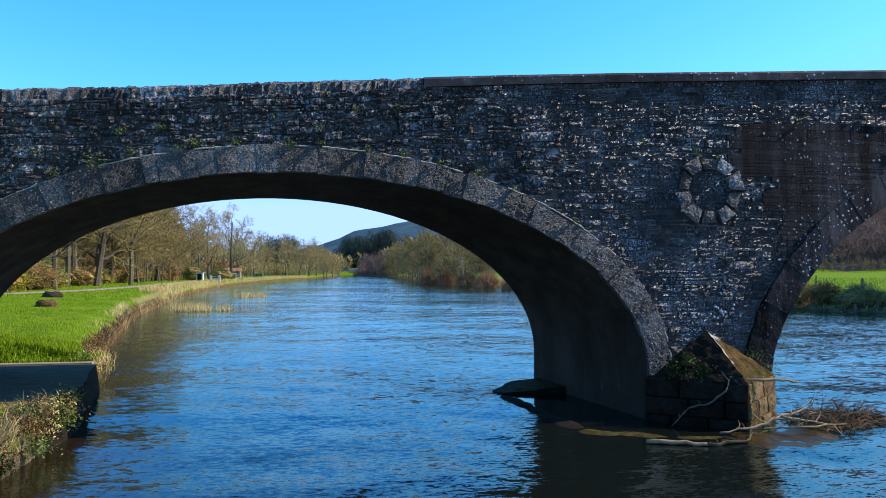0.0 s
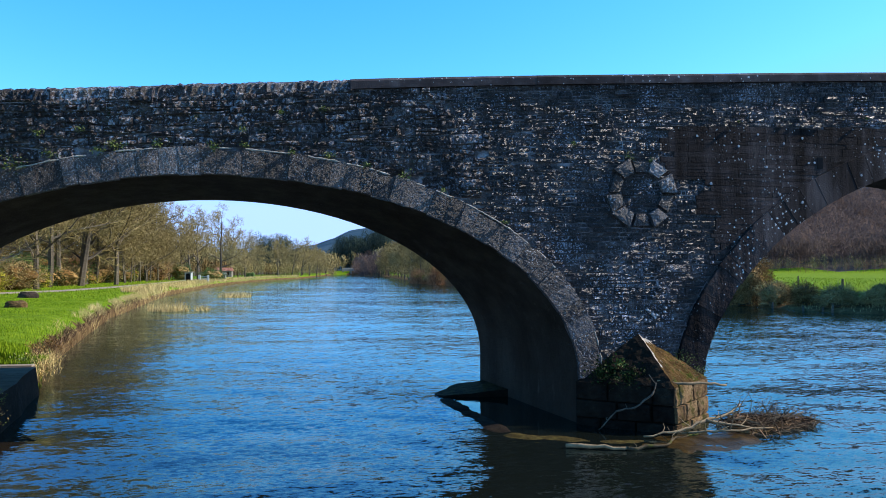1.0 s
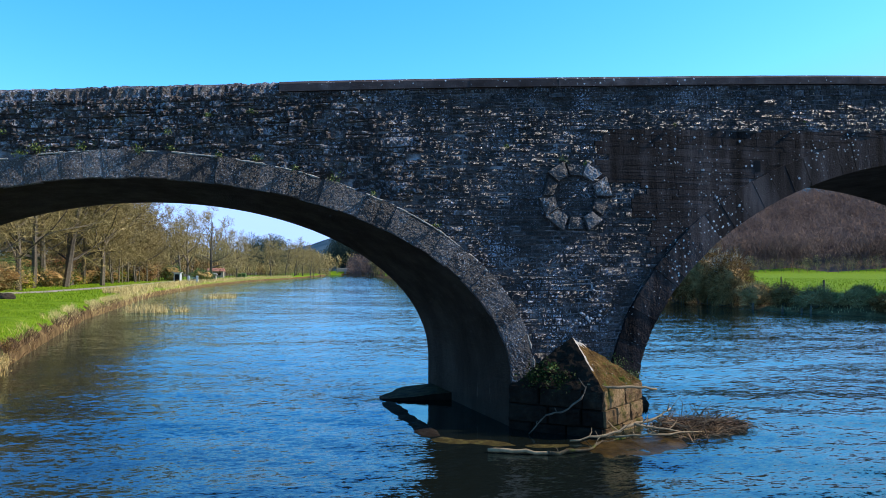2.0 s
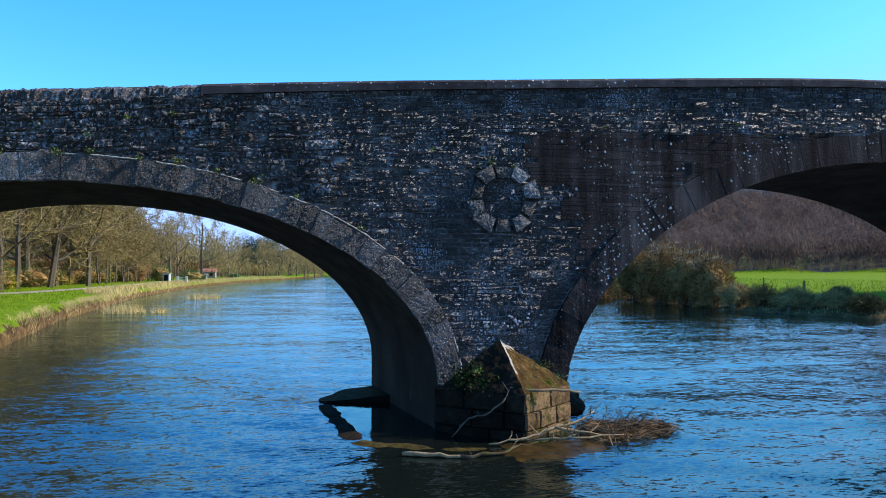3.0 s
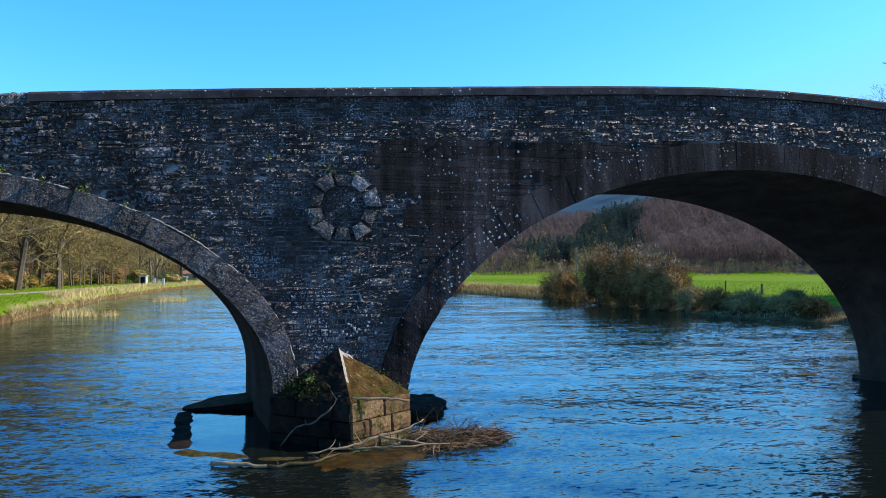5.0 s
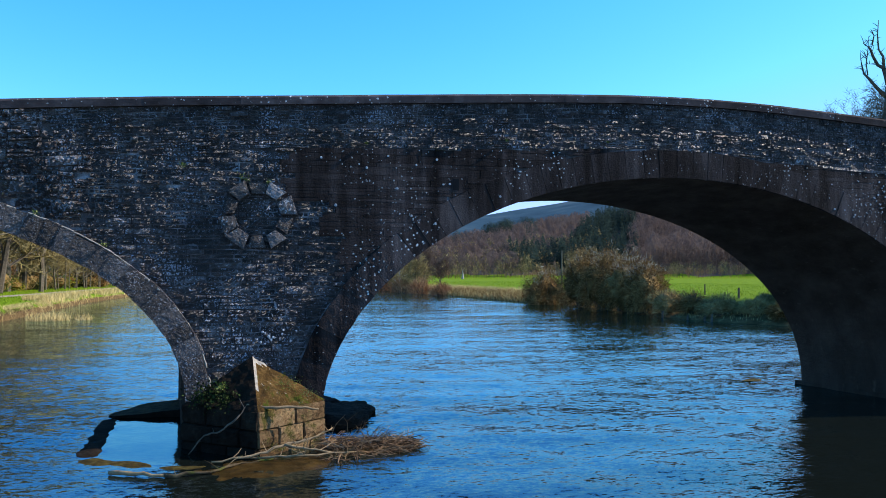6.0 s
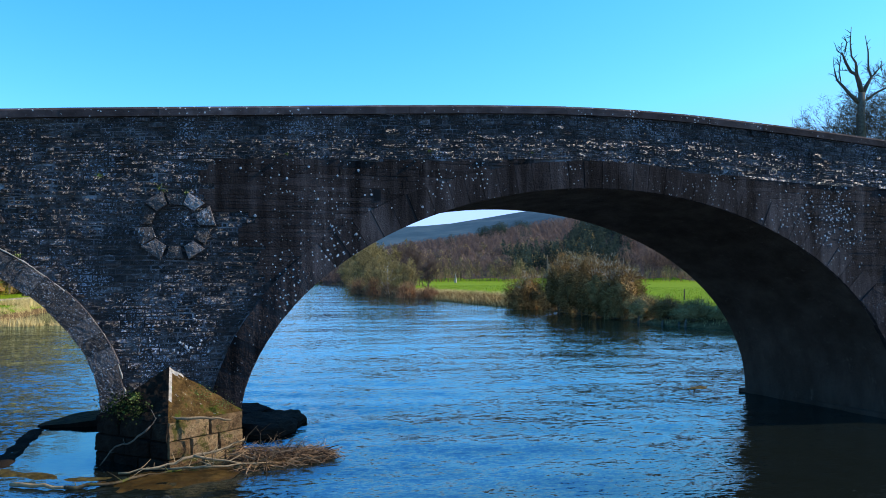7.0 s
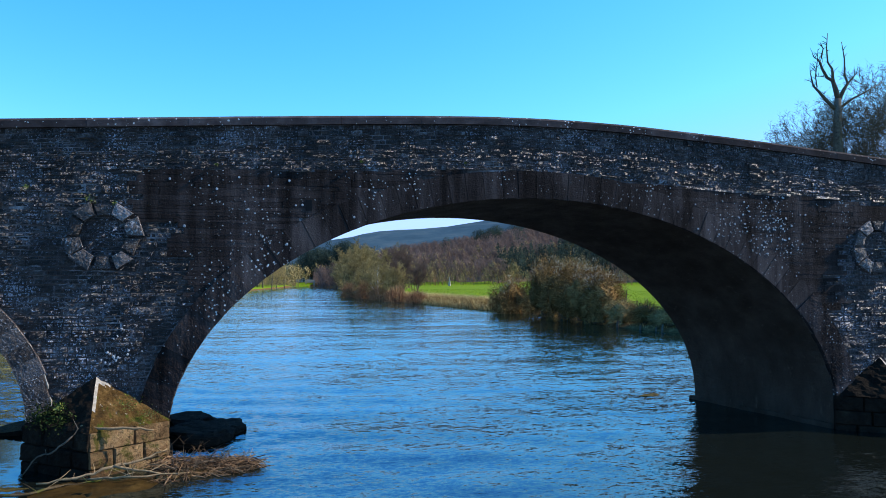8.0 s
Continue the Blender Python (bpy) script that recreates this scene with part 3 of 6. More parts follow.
def build_core():
    """The solid of the bridge behind the facing stones: both faces, soffits, top."""
    outline = []
    x = -24.0
    while x <= 60:
        outline.append((x, cope_z(x) - COPE_H - 0.9))
        x += 1.0
    low, far_low = [(60, -1.5)], [(60 + SKEW, -1.5)]
    for k in (2, 1, 0):
        c, a, z0, b, w = ARCHES[k]
        fc, fa, fb = FAR_ARCHES[k]
        low += [(c + a, -1.5)] + [arch_point(k, 1 - 2 * i / 48) for i in range(49)] + [(c - a, -1.5)]
        turns = [math.pi * i / 48 for i in range(49)]
        far_low += [(fc + fa, -1.5)] + [(fc + fa * math.cos(t), z0 + fb * math.sin(t)) for t in turns] + [(fc - fa, -1.5)]
    low.append((-24, -1.5))
    far_low.append((-24 + SKEW, -1.5))
    loop = outline + low
    far_loop = [(x + SKEW, z) for x, z in outline] + far_low
    n = len(loop)
    s = Soup()
    s.v = [(x, FACE, z) for x, z in loop] + [(x, BACK, z) for x, z in far_loop]
    s.f = [tuple(range(n - 1, -1, -1)), tuple(range(n, 2 * n))]
    s.m = [0, 0]
    for i in range(n):
        j = (i + 1) % n
        s.f.append((i, j, j + n, i + n))
        s.m.append(2 if i < len(outline) - 1 else 1)
    bm = bmesh.new()
    me = s.mesh("core", M_MORTAR, M_SOFFIT, M_ROAD)
    bm.from_mesh(me)
    bmesh.ops.recalc_face_normals(bm, faces=bm.faces)
    bm.to_mesh(me)
    bm.free()
    piece("core", me, bridge, "dark mortared masonry with arched soffits")
    # the two parapet walls
    for name, y0, y1 in (("near_parapet", FACE, FACE + 0.42), ("far_parapet", BACK - 0.42, BACK)):
        s = Soup()
        for i in range(84):
            xa, xb = -24 + i, -23 + i
            base = len(s.v)
            for x in (xa, xb):
                d = SKEW * (y0 - FACE) / (BACK - FACE)
                top, bot = cope_z(x) - COPE_H, cope_z(x) - COPE_H - 0.95
                s.v += [(x + d, y0 + 0.004, bot), (x + d, y0 + 0.004, top), (x + d, y1, top), (x + d, y1, bot)]
            for q in ((0, 1, 5, 4), (1, 2, 6, 5), (2, 3, 7, 6)):
                s.f.append(tuple(base + k for k in q))
                s.m.append(0)
        weld = {}
        keep = [weld.setdefault(tuple(round(c, 4) for c in p), len(weld)) for p in s.v]
        s.v, s.f = list(weld), [tuple(keep[k] for k in f) for f in s.f]
        piece("parapet", s.mesh(name, M_MORTAR), bridge)


build_core()


def in_ashlar(x, z):
    """The rebuilt, smooth-faced haunches beside the middle arch."""
    xs = x if x < 17.7 else 35.4 - x
    return z < ledge_z(x) - 0.03 and (8.75 if z > 4.95 else 9.55 if z > 4.2 else 9.9) < xs < 17.7


def limits(i, z, ring_extra=0.0):
    """The span of wall number i at height z, between the arch rings."""
    lo, hi = -24.0, 46.0
    if i > 0:
        c, a, z0, b, w = ARCHES[i - 1]
        lo = c + (arch_x(i - 1, z, w) or 0)
    if i < 3:
        c, a, z0, b, w = ARCHES[i]
        hi = c - (arch_x(i, z, w) or 0)
    return lo, hi


stone_count = [0]
rest_of_wall = Soup()
rest_of_ashlar = Soup()
rest_of_old = Soup()
wall_face = piece("rubble_facing", None, bridge, "rough coursed rubble facing, weathered nearly black")
ashlar_face = piece("ashlar_facing", None, bridge, "smooth stained ashlar with white lichen spots")


def lay_stone(quad, rnd, smooth_face, old=False):
    cx = sum(q[0] for q in quad) / 4
    cz = sum(q[1] for q in quad) / 4
    if smooth_face:
        args = dict(proud=0.03 + rnd.uniform(-0.0015, 0.0015), rough=0.001, inset=0.002)
        near = 9.6 < cx < 15.6
        rest, mat, host = rest_of_ashlar, M_ASHLAR, ashlar_face
    else:
        p = rnd.random()
        k = 1.9 if old else 1.0
        args = dict(proud=(rnd.uniform(0.012, 0.055) if old else rnd.uniform(0.005, 0.024)) + (0.02 if p < 0.1 else 0), rough=0.005 * k, inset=0.008 * k, lift=rnd.uniform(0, 0.012) * k, broken=0.022 if old and -8.5 < cx else 0.012 if -8.5 < cx < 33 else 0.0, crown=rnd.uniform(0.002, 0.012) * k)
        near = 6.6 < cx < 9.8 and 2.0 < cz < 5.9
        rest, mat, host = (rest_of_old if old else rest_of_wall), M_RUBBLE, wall_face
    if near and stone_count[0] < 560:
        s = Soup()
        block(s, quad, FACE, rnd=rnd, **args)
        piece("ashlar_block" if smooth_face else "stone", s.mesh("stone", mat), host)
        stone_count[0] += 1
    else:
        block(rest, quad, FACE, rnd=rnd, **args)


def lay_body():
    """The older left end in uneven chunky stones, the rest in thin even courses."""
    for old, seed, heights in ((True, 12, (0.1, 0.13, 0.16, 0.19, 0.23)), (False, 11, (0.06, 0.075, 0.085, 0.1, 0.12, 0.14, 0.17))):
        rnd = random.Random(seed)
        z = -0.5
        ci = 0
        sway = 0.075 if old else 0.028
        while z < 6.4:
            zb, zt = z, z + rnd.choice(heights)
            z = zt
            ci += 1

            def bed(x, base, k):
                return min(base + sway * noise.noise((x * (1.3 if old else 0.8), k * 3.7, 0)) + 0.02 * noise.noise((x * 0.16, k * 0.3, 4)), ledge_z(x))
            split = 4.9 + 0.7 * noise.noise((0, ci * 0.9 * (1.6 if old else 1), 5))
            for i in range(4):
                lo_b, hi_b = limits(i, zb)
                lo_t, hi_t = limits(i, zt)
                x, end = (lo_b + lo_t) / 2 if i else -24.0, (hi_b + hi_t) / 2 if i < 3 else 46.0
                starts, ends = i > 0, i < 3
                if old and end > split:
                    end, ends = split, False
                if not old and x < split:
                    x, starts = split, False
                first = True
                while x < end - 0.02:
                    ash = in_ashlar(x + 0.05, zb)
                    wdt = rnd.uniform(0.55, 1.1) if ash else rnd.choice((0.09, 0.13, 0.18, 0.22, 0.27, 0.34, 0.46)) * rnd.uniform(0.8, 1.2) * (1.25 if zt - zb > 0.13 else 1)
                    nx = x + wdt
                    last = nx > end - 0.1
                    if last:
                        nx = end
                    at_start, at_end = first and starts, last and ends
                    xa_b, xa_t = (lo_b, lo_t) if at_start else (x, x)
                    xb_b, xb_t = (hi_b, hi_t) if at_end else (nx, nx)
                    if old and not at_start:
                        xa_b, xa_t = xa_b + 0.5 * (zt - zb) * noise.noise((x * 9, ci, 1)), xa_t - 0.5 * (zt - zb) * noise.noise((x * 9, ci, 1))
                    if old and not at_end:
                        xb_b, xb_t = xb_b + 0.5 * (zt - zb) * noise.noise((nx * 9, ci, 1)), xb_t - 0.5 * (zt - zb) * noise.noise((nx * 9, ci, 1))
                    first = False
                    g = 0.0022 if ash else rnd.uniform(-0.006, 0.003) if old else rnd.uniform(0.003, 0.009)
                    zs = (bed(xa_b, zb, ci) + g, bed(xb_b, zb, ci) + g, bed(xb_t, zt, ci + 1) - g, bed(xa_t, zt, ci + 1) - g)
                    if zs[2] - zs[1] > 0.03 and zs[3] - zs[0] > 0.03 and (xb_b - xa_b) > 0.05:
                        quad = [(xa_b + g, zs[0]), (xb_b - g, zs[1]), (max(xb_t - g, xa_t + g + 0.02), zs[2]), (xa_t + g, zs[3])]
                        if not ash and zt - zb > 0.13 and rnd.random() < 0.35:      # two thin stones in place of a thick one
                            mid = rnd.uniform(0.4, 0.6)
                            m0 = (quad[0][0] * (1 - mid) + quad[3][0] * mid, quad[0][1] * (1 - mid) + quad[3][1] * mid)
                            m1 = (quad[1][0] * (1 - mid) + quad[2][0] * mid, quad[1][1] * (1 - mid) + quad[2][1] * mid)
                            lay_stone([quad[0], quad[1], (m1[0], m1[1] - 0.003), (m0[0], m0[1] - 0.003)], rnd, False, old)
                            lay_stone([(m0[0], m0[1] + 0.003), (m1[0], m1[1] + 0.003), quad[2], quad[3]], rnd, False, old)
                        else:
                            lay_stone(quad, rnd, ash, old)
                    x = nx


def lay_parapet():
    """Rubble between the ledge and the coping, in courses that climb with the road."""
    rnd = random.Random(23)
    for old, levels in ((True, [0, 0.15, 0.29, 0.42, 0.6, 0.73, 0.87, 1.0]), (False, [0, 0.09, 0.19, 0.26, 0.36, 0.46, 0.55, 0.67, 0.76, 0.88, 1.0])):
        n = len(levels) - 1
        for ci in range(n):
            split = 4.2 + 0.6 * noise.noise((0, ci * 1.3, 2))
            x = -24.0 if old else split
            end = split if old else 46
            while x < end - 0.03:
                wdt = rnd.choice((0.08, 0.12, 0.16, 0.21, 0.28, 0.36)) * rnd.uniform(0.8, 1.2) * (1.2 if old else 1)
                if x + wdt > end:
                    wdt = end - x

                def lev(xx, k):
                    v = levels[k] + ((0.08 if old else 0.03) * noise.noise((xx * 0.9, k * 2.3, 9)) if 0 < k < n else 0)
                    a = ledge_z(xx)
                    return a + v * (cope_z(xx) - COPE_H - a)
                g = -0.004 if old else 0.003
                q = [(x + g, lev(x, ci) + g), (x + wdt - g, lev(x + wdt, ci) + g), (x + wdt - g, lev(x + wdt, ci + 1) - g), (x + g, lev(x, ci + 1) - g)]
                if q[3][1] - q[0][1] > 0.03 and q[2][1] - q[1][1] > 0.03:
                    if rnd.random() < 0.22:
                        h = rnd.uniform(0.4, 0.6)
                        zm0, zm1 = q[0][1] * h + q[3][1] * (1 - h), q[1][1] * h + q[2][1] * (1 - h)
                        lay_stone([q[0], q[1], (q[1][0], zm1 - 0.006), (q[0][0], zm0 - 0.006)], rnd, False, old)
                        lay_stone([(q[0][0], zm0 + 0.006), (q[1][0], zm1 + 0.006), q[2], q[3]], rnd, False, old)
                    else:
                        lay_stone(q, rnd, False, old)
                x += wdt


lay_body()
lay_parapet()
piece("stonework", rest_of_wall.mesh("stonework", M_RUBBLE), wall_face, kind="stuff")
piece("stonework", rest_of_old.mesh("stonework", M_OLD_RUBBLE), wall_face, "chunky uneven stones of the older end", kind="stuff")
piece("blockwork", rest_of_ashlar.mesh("blockwork", M_ASHLAR), ashlar_face, kind="stuff")


def lay_ledge():
    """The thin projecting course at road level."""
    rnd = random.Random(5)
    ledge = piece("ledge_course", None, bridge, "thin projecting ledge of flat stones")
    x = 8.75
    while x < 27.5:
        w = rnd.uniform(0.5, 1.3)
        if rnd.random() < 0.62:
            s = Soup()
            za, zb = ledge_z(x), ledge_z(x + w)
            block(s, [(x + 0.01, za - 0.035), (x + w - 0.01, zb - 0.035), (x + w - 0.01, zb + 0.03), (x + 0.01, za + 0.03)], FACE, 0.042 + rnd.uniform(-0.008, 0.006), rnd, 0.006, 0.012, broken=0.004)
            piece("ledge_stone", s.mesh("ledge_stone", M_RUBBLE), ledge)
        x += w


lay_ledge()


def lay_ring(k):
    rnd = random.Random(31 + k)
    c, a, z0, b, w = ARCHES[k]
    ring = piece("arch_ring", None, bridge, "ring of dressed arch stones, lichened and worn")
    n = 400
    pts = [arch_point(k, -1 + 2 * i / n) for i in range(n + 1)]
    length = [0.0]
    for p, q in zip(pts, pts[1:]):
        length.append(length[-1] + math.hypot(q[0] - p[0], q[1] - p[1]))
    d, total = 0.0, length[-1]
    while d < total - 0.05:
        mid_z = float(np.interp(d, length, [p[1] for p in pts]))
        rough = k != 1 or mid_z < 3.3
        step = rnd.uniform(0.24, 0.44) if rough else rnd.uniform(0.36, 0.46)
        e = min(total, d + step)
        if total - e < 0.12:
            e = total
        s0, s1 = (float(np.interp(v, length, [-1 + 2 * i / n for i in range(n + 1)])) for v in ((d + 0.0012, e - 0.0012) if rough else (d + 0.0028, e - 0.0028)))
        depth = w + (rnd.uniform(-0.05, 0.03) if rough else rnd.uniform(-0.008, 0.008))
        if k == 1 and rough:
            depth = w + rnd.uniform(-0.03, 0.0)
        low = -0.0 if not rough else rnd.uniform(-0.012, 0.012)
        quad = [arch_point(k, s0, low), arch_point(k, s0, depth), arch_point(k, s1, depth), arch_point(k, s1, low)]
        quad = [quad[0], quad[3], quad[2], quad[1]]
        s = Soup()
        block(s, quad, FACE, 0.09 + rnd.uniform(-0.006, 0.008) if rough else 0.062 + rnd.uniform(-0.003, 0.003), rnd, 0.003 if rough else 0.001, 0.003, rnd.uniform(0, 0.006) if rough else 0, broken=0.0032 if rough else 0, cell=0.034)
        piece("arch_stone", s.mesh("arch_stone", M_ASHLAR if k == 1 else M_RING), ring)
        d = e


for k in range(3):
    lay_ring(k)
for k in (0, 2):        # the pale worn lip of mortar along the back of the ring
    s = Soup()
    rnd = random.Random(k)
    for i in range(90):
        if rnd.random() < 0.85:
            pts = [arch_point(k, -1 + 2 * (i + u) / 90, ARCHES[k][4] + rnd.uniform(-0.012, 0.006)) for u in (0, 0.5, 1.0)]
            tube(s, [(x, FACE - 0.07 + rnd.uniform(-0.008, 0.008), z) for x, z in pts], [0.012, rnd.uniform(0.014, 0.026), 0.012], 6)
    piece("mortar_lip", s.mesh("mortar_lip", M_PEAK), bridge, "pale weathered mortar along the arch ring", kind="stuff")


def lay_coping():
    rnd = random.Random(41)
    for side, y0, y1 in (("near", FACE - 0.07, FACE + 0.5), ("far", BACK - 0.5, BACK + 0.07)):
        coping = piece("coping", None, bridge, "flat weathered coping stones along the parapet")
        x = -24.0
        while x < 46:
            rough = x < 2.25
            w = rnd.uniform(0.25, 0.55) if rough else rnd.uniform(1.3, 2.1)
            if side == "far":
                w *= 2
            if rough and x + w > 2.25:
                w = 2.3 - x
            dx = SKEW if side == "far" else 0
            j = (lambda a: rnd.uniform(-a, a) * 0.8) if rough else (lambda a: rnd.uniform(-a, a) * 0.15)
            s = Soup()
            lift, fwd = j(0.014), j(0.02) + (0.055 if rough else 0)
            ys = [y0 + fwd, y0 + fwd + j(0.01), y0 + 0.05 + fwd, y1 - 0.05, y1, y1]
            steps = 6 if rough else 3
            for i in range(steps + 1):
                xx = x + 0.002 + (w - 0.004) * i / steps
                t, bt = cope_z(xx) + lift + j(0.012), cope_z(xx) - COPE_H + 0.004 - (0.05 if rough else 0)
                zs = [bt, t - 0.05 + j(0.012), t + j(0.012), t, t - 0.04, bt]
                s.v += [(xx + dx, ys[q] + j(0.022), zs[q] + (j(0.014) if 0 < q < 4 else 0)) for q in range(6)]
            for i in range(steps):
                for q in range(6):
                    r = (q + 1) % 6
                    s.f.append((i * 6 + q, i * 6 + r, (i + 1) * 6 + r, (i + 1) * 6 + q))
                    s.m.append(0)
            s.f += [tuple(range(5, -1, -1)), tuple(steps * 6 + q for q in range(6))]
            s.m += [0, 0]
            piece("coping_stone", s.mesh("coping_stone", M_OLD_RUBBLE if rough else M_COPING), coping)
            x += w


lay_coping()


def lay_medallion(cx, cz):
    rnd = random.Random(int(cx * 10))
    disc = piece("medallion", None, bridge, "round blind opening framed by wedge-shaped stones")
    for i in range(10):
        a0, a1 = math.radians(36 * i + 2 + rnd.uniform(-3, 3)), math.radians(36 * i + 34 + rnd.uniform(-3, 3))
        strong = i in (0, 1, 3, 5, 6, 8)
        r0, r1 = 0.46 + rnd.uniform(-0.02, 0.02), (0.79 if strong else 0.73) + rnd.uniform(-0.03, 0.03)
        p = lambda a, r: (cx + r * math.cos(a), cz + r * 0.95 * math.sin(a))
        quad = [p(a0, r0), p(a0, r1), p(a1, r1), p(a1, r0)]
        s = Soup()
        block(s, quad, FACE, 0.1 if strong else 0.08, rnd, 0.008, 0.015, 0.01, broken=0.006)
        piece("wedge_stone", s.mesh("wedge_stone", M_WEDGE if strong else M_RING), disc, "pale lichened wedge stone" if strong else "")


lay_medallion(8.27, 4.68)
lay_medallion(27.15, 4.68)

# the drain hole in the ashlar: a raised plate, its inner shade painted dark
hx, hz = 12.46, 5.42
s = Soup()
block(s, [(hx - 0.07, hz - 0.13), (hx + 0.07, hz - 0.13), (hx + 0.07, hz + 0.12), (hx - 0.07, hz + 0.12)], FACE, 0.036, R, 0.0, 0.002)
piece("drain_hole", s.mesh("drain_hole", M_DARK), bridge, "small square drain hole with its shade painted dark")


def lay_cutwater(cx, mirror=1):
    """The pointed foot of a pier: coursed blocks below, a mossy half-pyramid above."""
    rnd = random.Random(53)
    foot = piece("cutwater", None, bridge, "pointed cutwater of sandstone blocks with mossy sloping cap")
    A, N, B = Vector((cx - 1.42, 14.3)), Vector((cx + 0.1, 13.08)), Vector((cx + 1.42, 14.22))
    core = Soup()
    ring = [(A.x + 0.05, 14.4), (A.x + 0.05, A.y + 0.06), (N.x, N.y + 0.1), (B.x - 0.05, B.y + 0.06), (B.x - 0.05, 14.4)]
    core.v = [(x, y, -1.2) for x, y in ring] + [(x, y, 0.84) for x, y in ring]
    core.f = [(i, (i + 1) % 5, (i + 1) % 5 + 5, i + 5) for i in range(5)] + [(9, 8, 7, 6, 5)]
    core.m = [0] * 6
    piece("foot_core", core.mesh("foot_core", M_ALGAE_SHADE), foot)
    for P, Q in ((A, N), (N, B)):
        u = (Q - P).normalized()
        nrm = Vector((u.y, -u.x))
        L = (Q - P).length
        for ci, (zb, zt) in enumerate(((-0.9, -0.3), (-0.3, 0.16), (0.16, 0.5), (0.5, 0.86))):
            x = 0.0
            while x < L - 0.01:
                w = rnd.uniform(0.45, 0.95)
                e = x + w if L - x - w > 0.3 else L
                s = Soup()
                block(s, [(x + 0.003, zb + 0.003), (e - 0.003, zb + 0.003), (e - 0.003, zt - 0.003), (x + 0.003, zt - 0.003)], 0.0, 0.03 + rnd.uniform(-0.012, 0.015) - 0.025 * (ci == 3), rnd, 0.02, 0.026, 0.02, broken=0.014, cell=0.06)
                s.v = [(P.x + u.x * a - nrm.x * b * 1, P.y + u.y * a - nrm.y * b, z) for a, b, z in s.v]
                # left-hand blocks: shade is put into the stone colour, over dark algae
                piece("cutwater_block", s.mesh("cutwater_block", M_ALGAE_SHADE if P is A else M_CUT), foot)
                x = e
    apex = Vector((cx - 0.05, 14.31, 1.78))
    cap = Soup()
    for P, Q in ((A, N), (N, B)):
        p, q = Vector((P.x, P.y, 0.86)), Vector((Q.x, Q.y, 0.86))
        n = 26
        idx = {}
        for i in range(n + 1):
            for j in range(n + 1 - i):
                v = apex + (p - apex) * (i / n) + (q - apex) * (j / n)
                d = 0.045 * noise.noise(v * 4) + 0.03 * noise.noise(v * 11)
                out = Vector((v.x - cx, v.y - 14.6, 0.6)).normalized()
                idx[i, j] = len(cap.v)
                cap.v.append(tuple(v + out * d))
        for i in range(n):
            for j in range(n - i):
                u, w = (i + j) / n, j / max(1, i + j)
                # the cap's left face is painted shaded too; the right keeps its mossy colour
                pale = P is N and (u < 0.14 + 0.1 * noise.noise((i * 0.4, j * 0.4, cx)) or (u < 0.6 and w < 0.1 * (noise.noise((i * 0.35, 3, cx)) + 0.2)))
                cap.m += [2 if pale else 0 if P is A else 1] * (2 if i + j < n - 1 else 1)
                cap.f.append((idx[i, j], idx[i + 1, j], idx[i, j + 1]))
                if i + j < n - 1:
                    cap.f.append((idx[i + 1, j], idx[i + 1, j + 1], idx[i, j + 1]))
    piece("cap", cap.mesh("cap", M_ALGAE_SHADE, M_CAP, M_PEAK), foot, "mossy sloping stone cap with pale peak")


lay_cutwater(8.25)
lay_cutwater(27.15)


def slab(name, outline, z, thick, mat, label, tilt=(0, 0), seed=1, parent=bridge, amp=0.03, cell=0.22, side=None):
    """A worn stone slab: a plan outline, a bumpy top, thickness."""
    bm = bmesh.new()
    ring = []
    rnd = random.Random(seed)
    n = len(outline)
    for i in range(n):
        a, b = Vector(outline[i]), Vector(outline[(i + 1) % n])
        m = max(1, int((b - a).length / cell))
        for k in range(m):
            p = a + (b - a) * (k / m)
            ring.append((p.x + rnd.uniform(-0.04, 0.04), p.y + rnd.uniform(-0.04, 0.04)))
    top = [bm.verts.new((x, y, z)) for x, y in ring]
    face = bm.faces.new(top)
    if face.normal.z < 0 or face.calc_area() and (face.normal_update() or face.normal.z < 0):
        face.normal_flip()
    inner = bmesh.ops.inset_region(bm, faces=[face], thickness=0.06, depth=0.03)
    core = [f for f in bm.faces if f not in inner["faces"]]
    bmesh.ops.triangulate(bm, faces=core)
    edges = [e for e in bm.edges if e.calc_length() > 0.5]
    if edges:
        bmesh.ops.subdivide_edges(bm, edges=edges, cuts=3)
    low = bmesh.ops.extrude_edge_only(bm, edges=[e for e in bm.edges if e.is_boundary])
    lows = {v for v in low["geom"] if isinstance(v, bmesh.types.BMVert)}
    cx, cy = sum(p[0] for p in ring) / len(ring), sum(p[1] for p in ring) / len(ring)
    for v in bm.verts:
        if v in lows:
            v.co.z = z - thick
            v.co.x += (v.co.x - cx) * 0.06
            v.co.y += (v.co.y - cy) * 0.06
        else:
            v.co.z += amp * noise.noise((v.co.x * 1.7, v.co.y * 1.7, seed)) + (v.co.x - cx) * tilt[0] + (v.co.y - cy) * tilt[1]
    if side:
        for f in bm.faces:
            f.normal_update()
            f.material_index = 1 if abs(f.normal.z) < 0.5 else 0
    ob = part(name, bm, mat, parent, label)
    if side:
        ob.data.materials.append(side)
    return ob


slab("starling_slab", [(4.66, 18.4), (4.82, 17.85), (6.4, 17.75), (6.3, 19.3), (5.4, 19.2)], 0.13, 1.2, M_WET, "dark wet slab at the upstream pier foot", (0.1, 0.02), 2, side=M_ALGAE_SHADE)


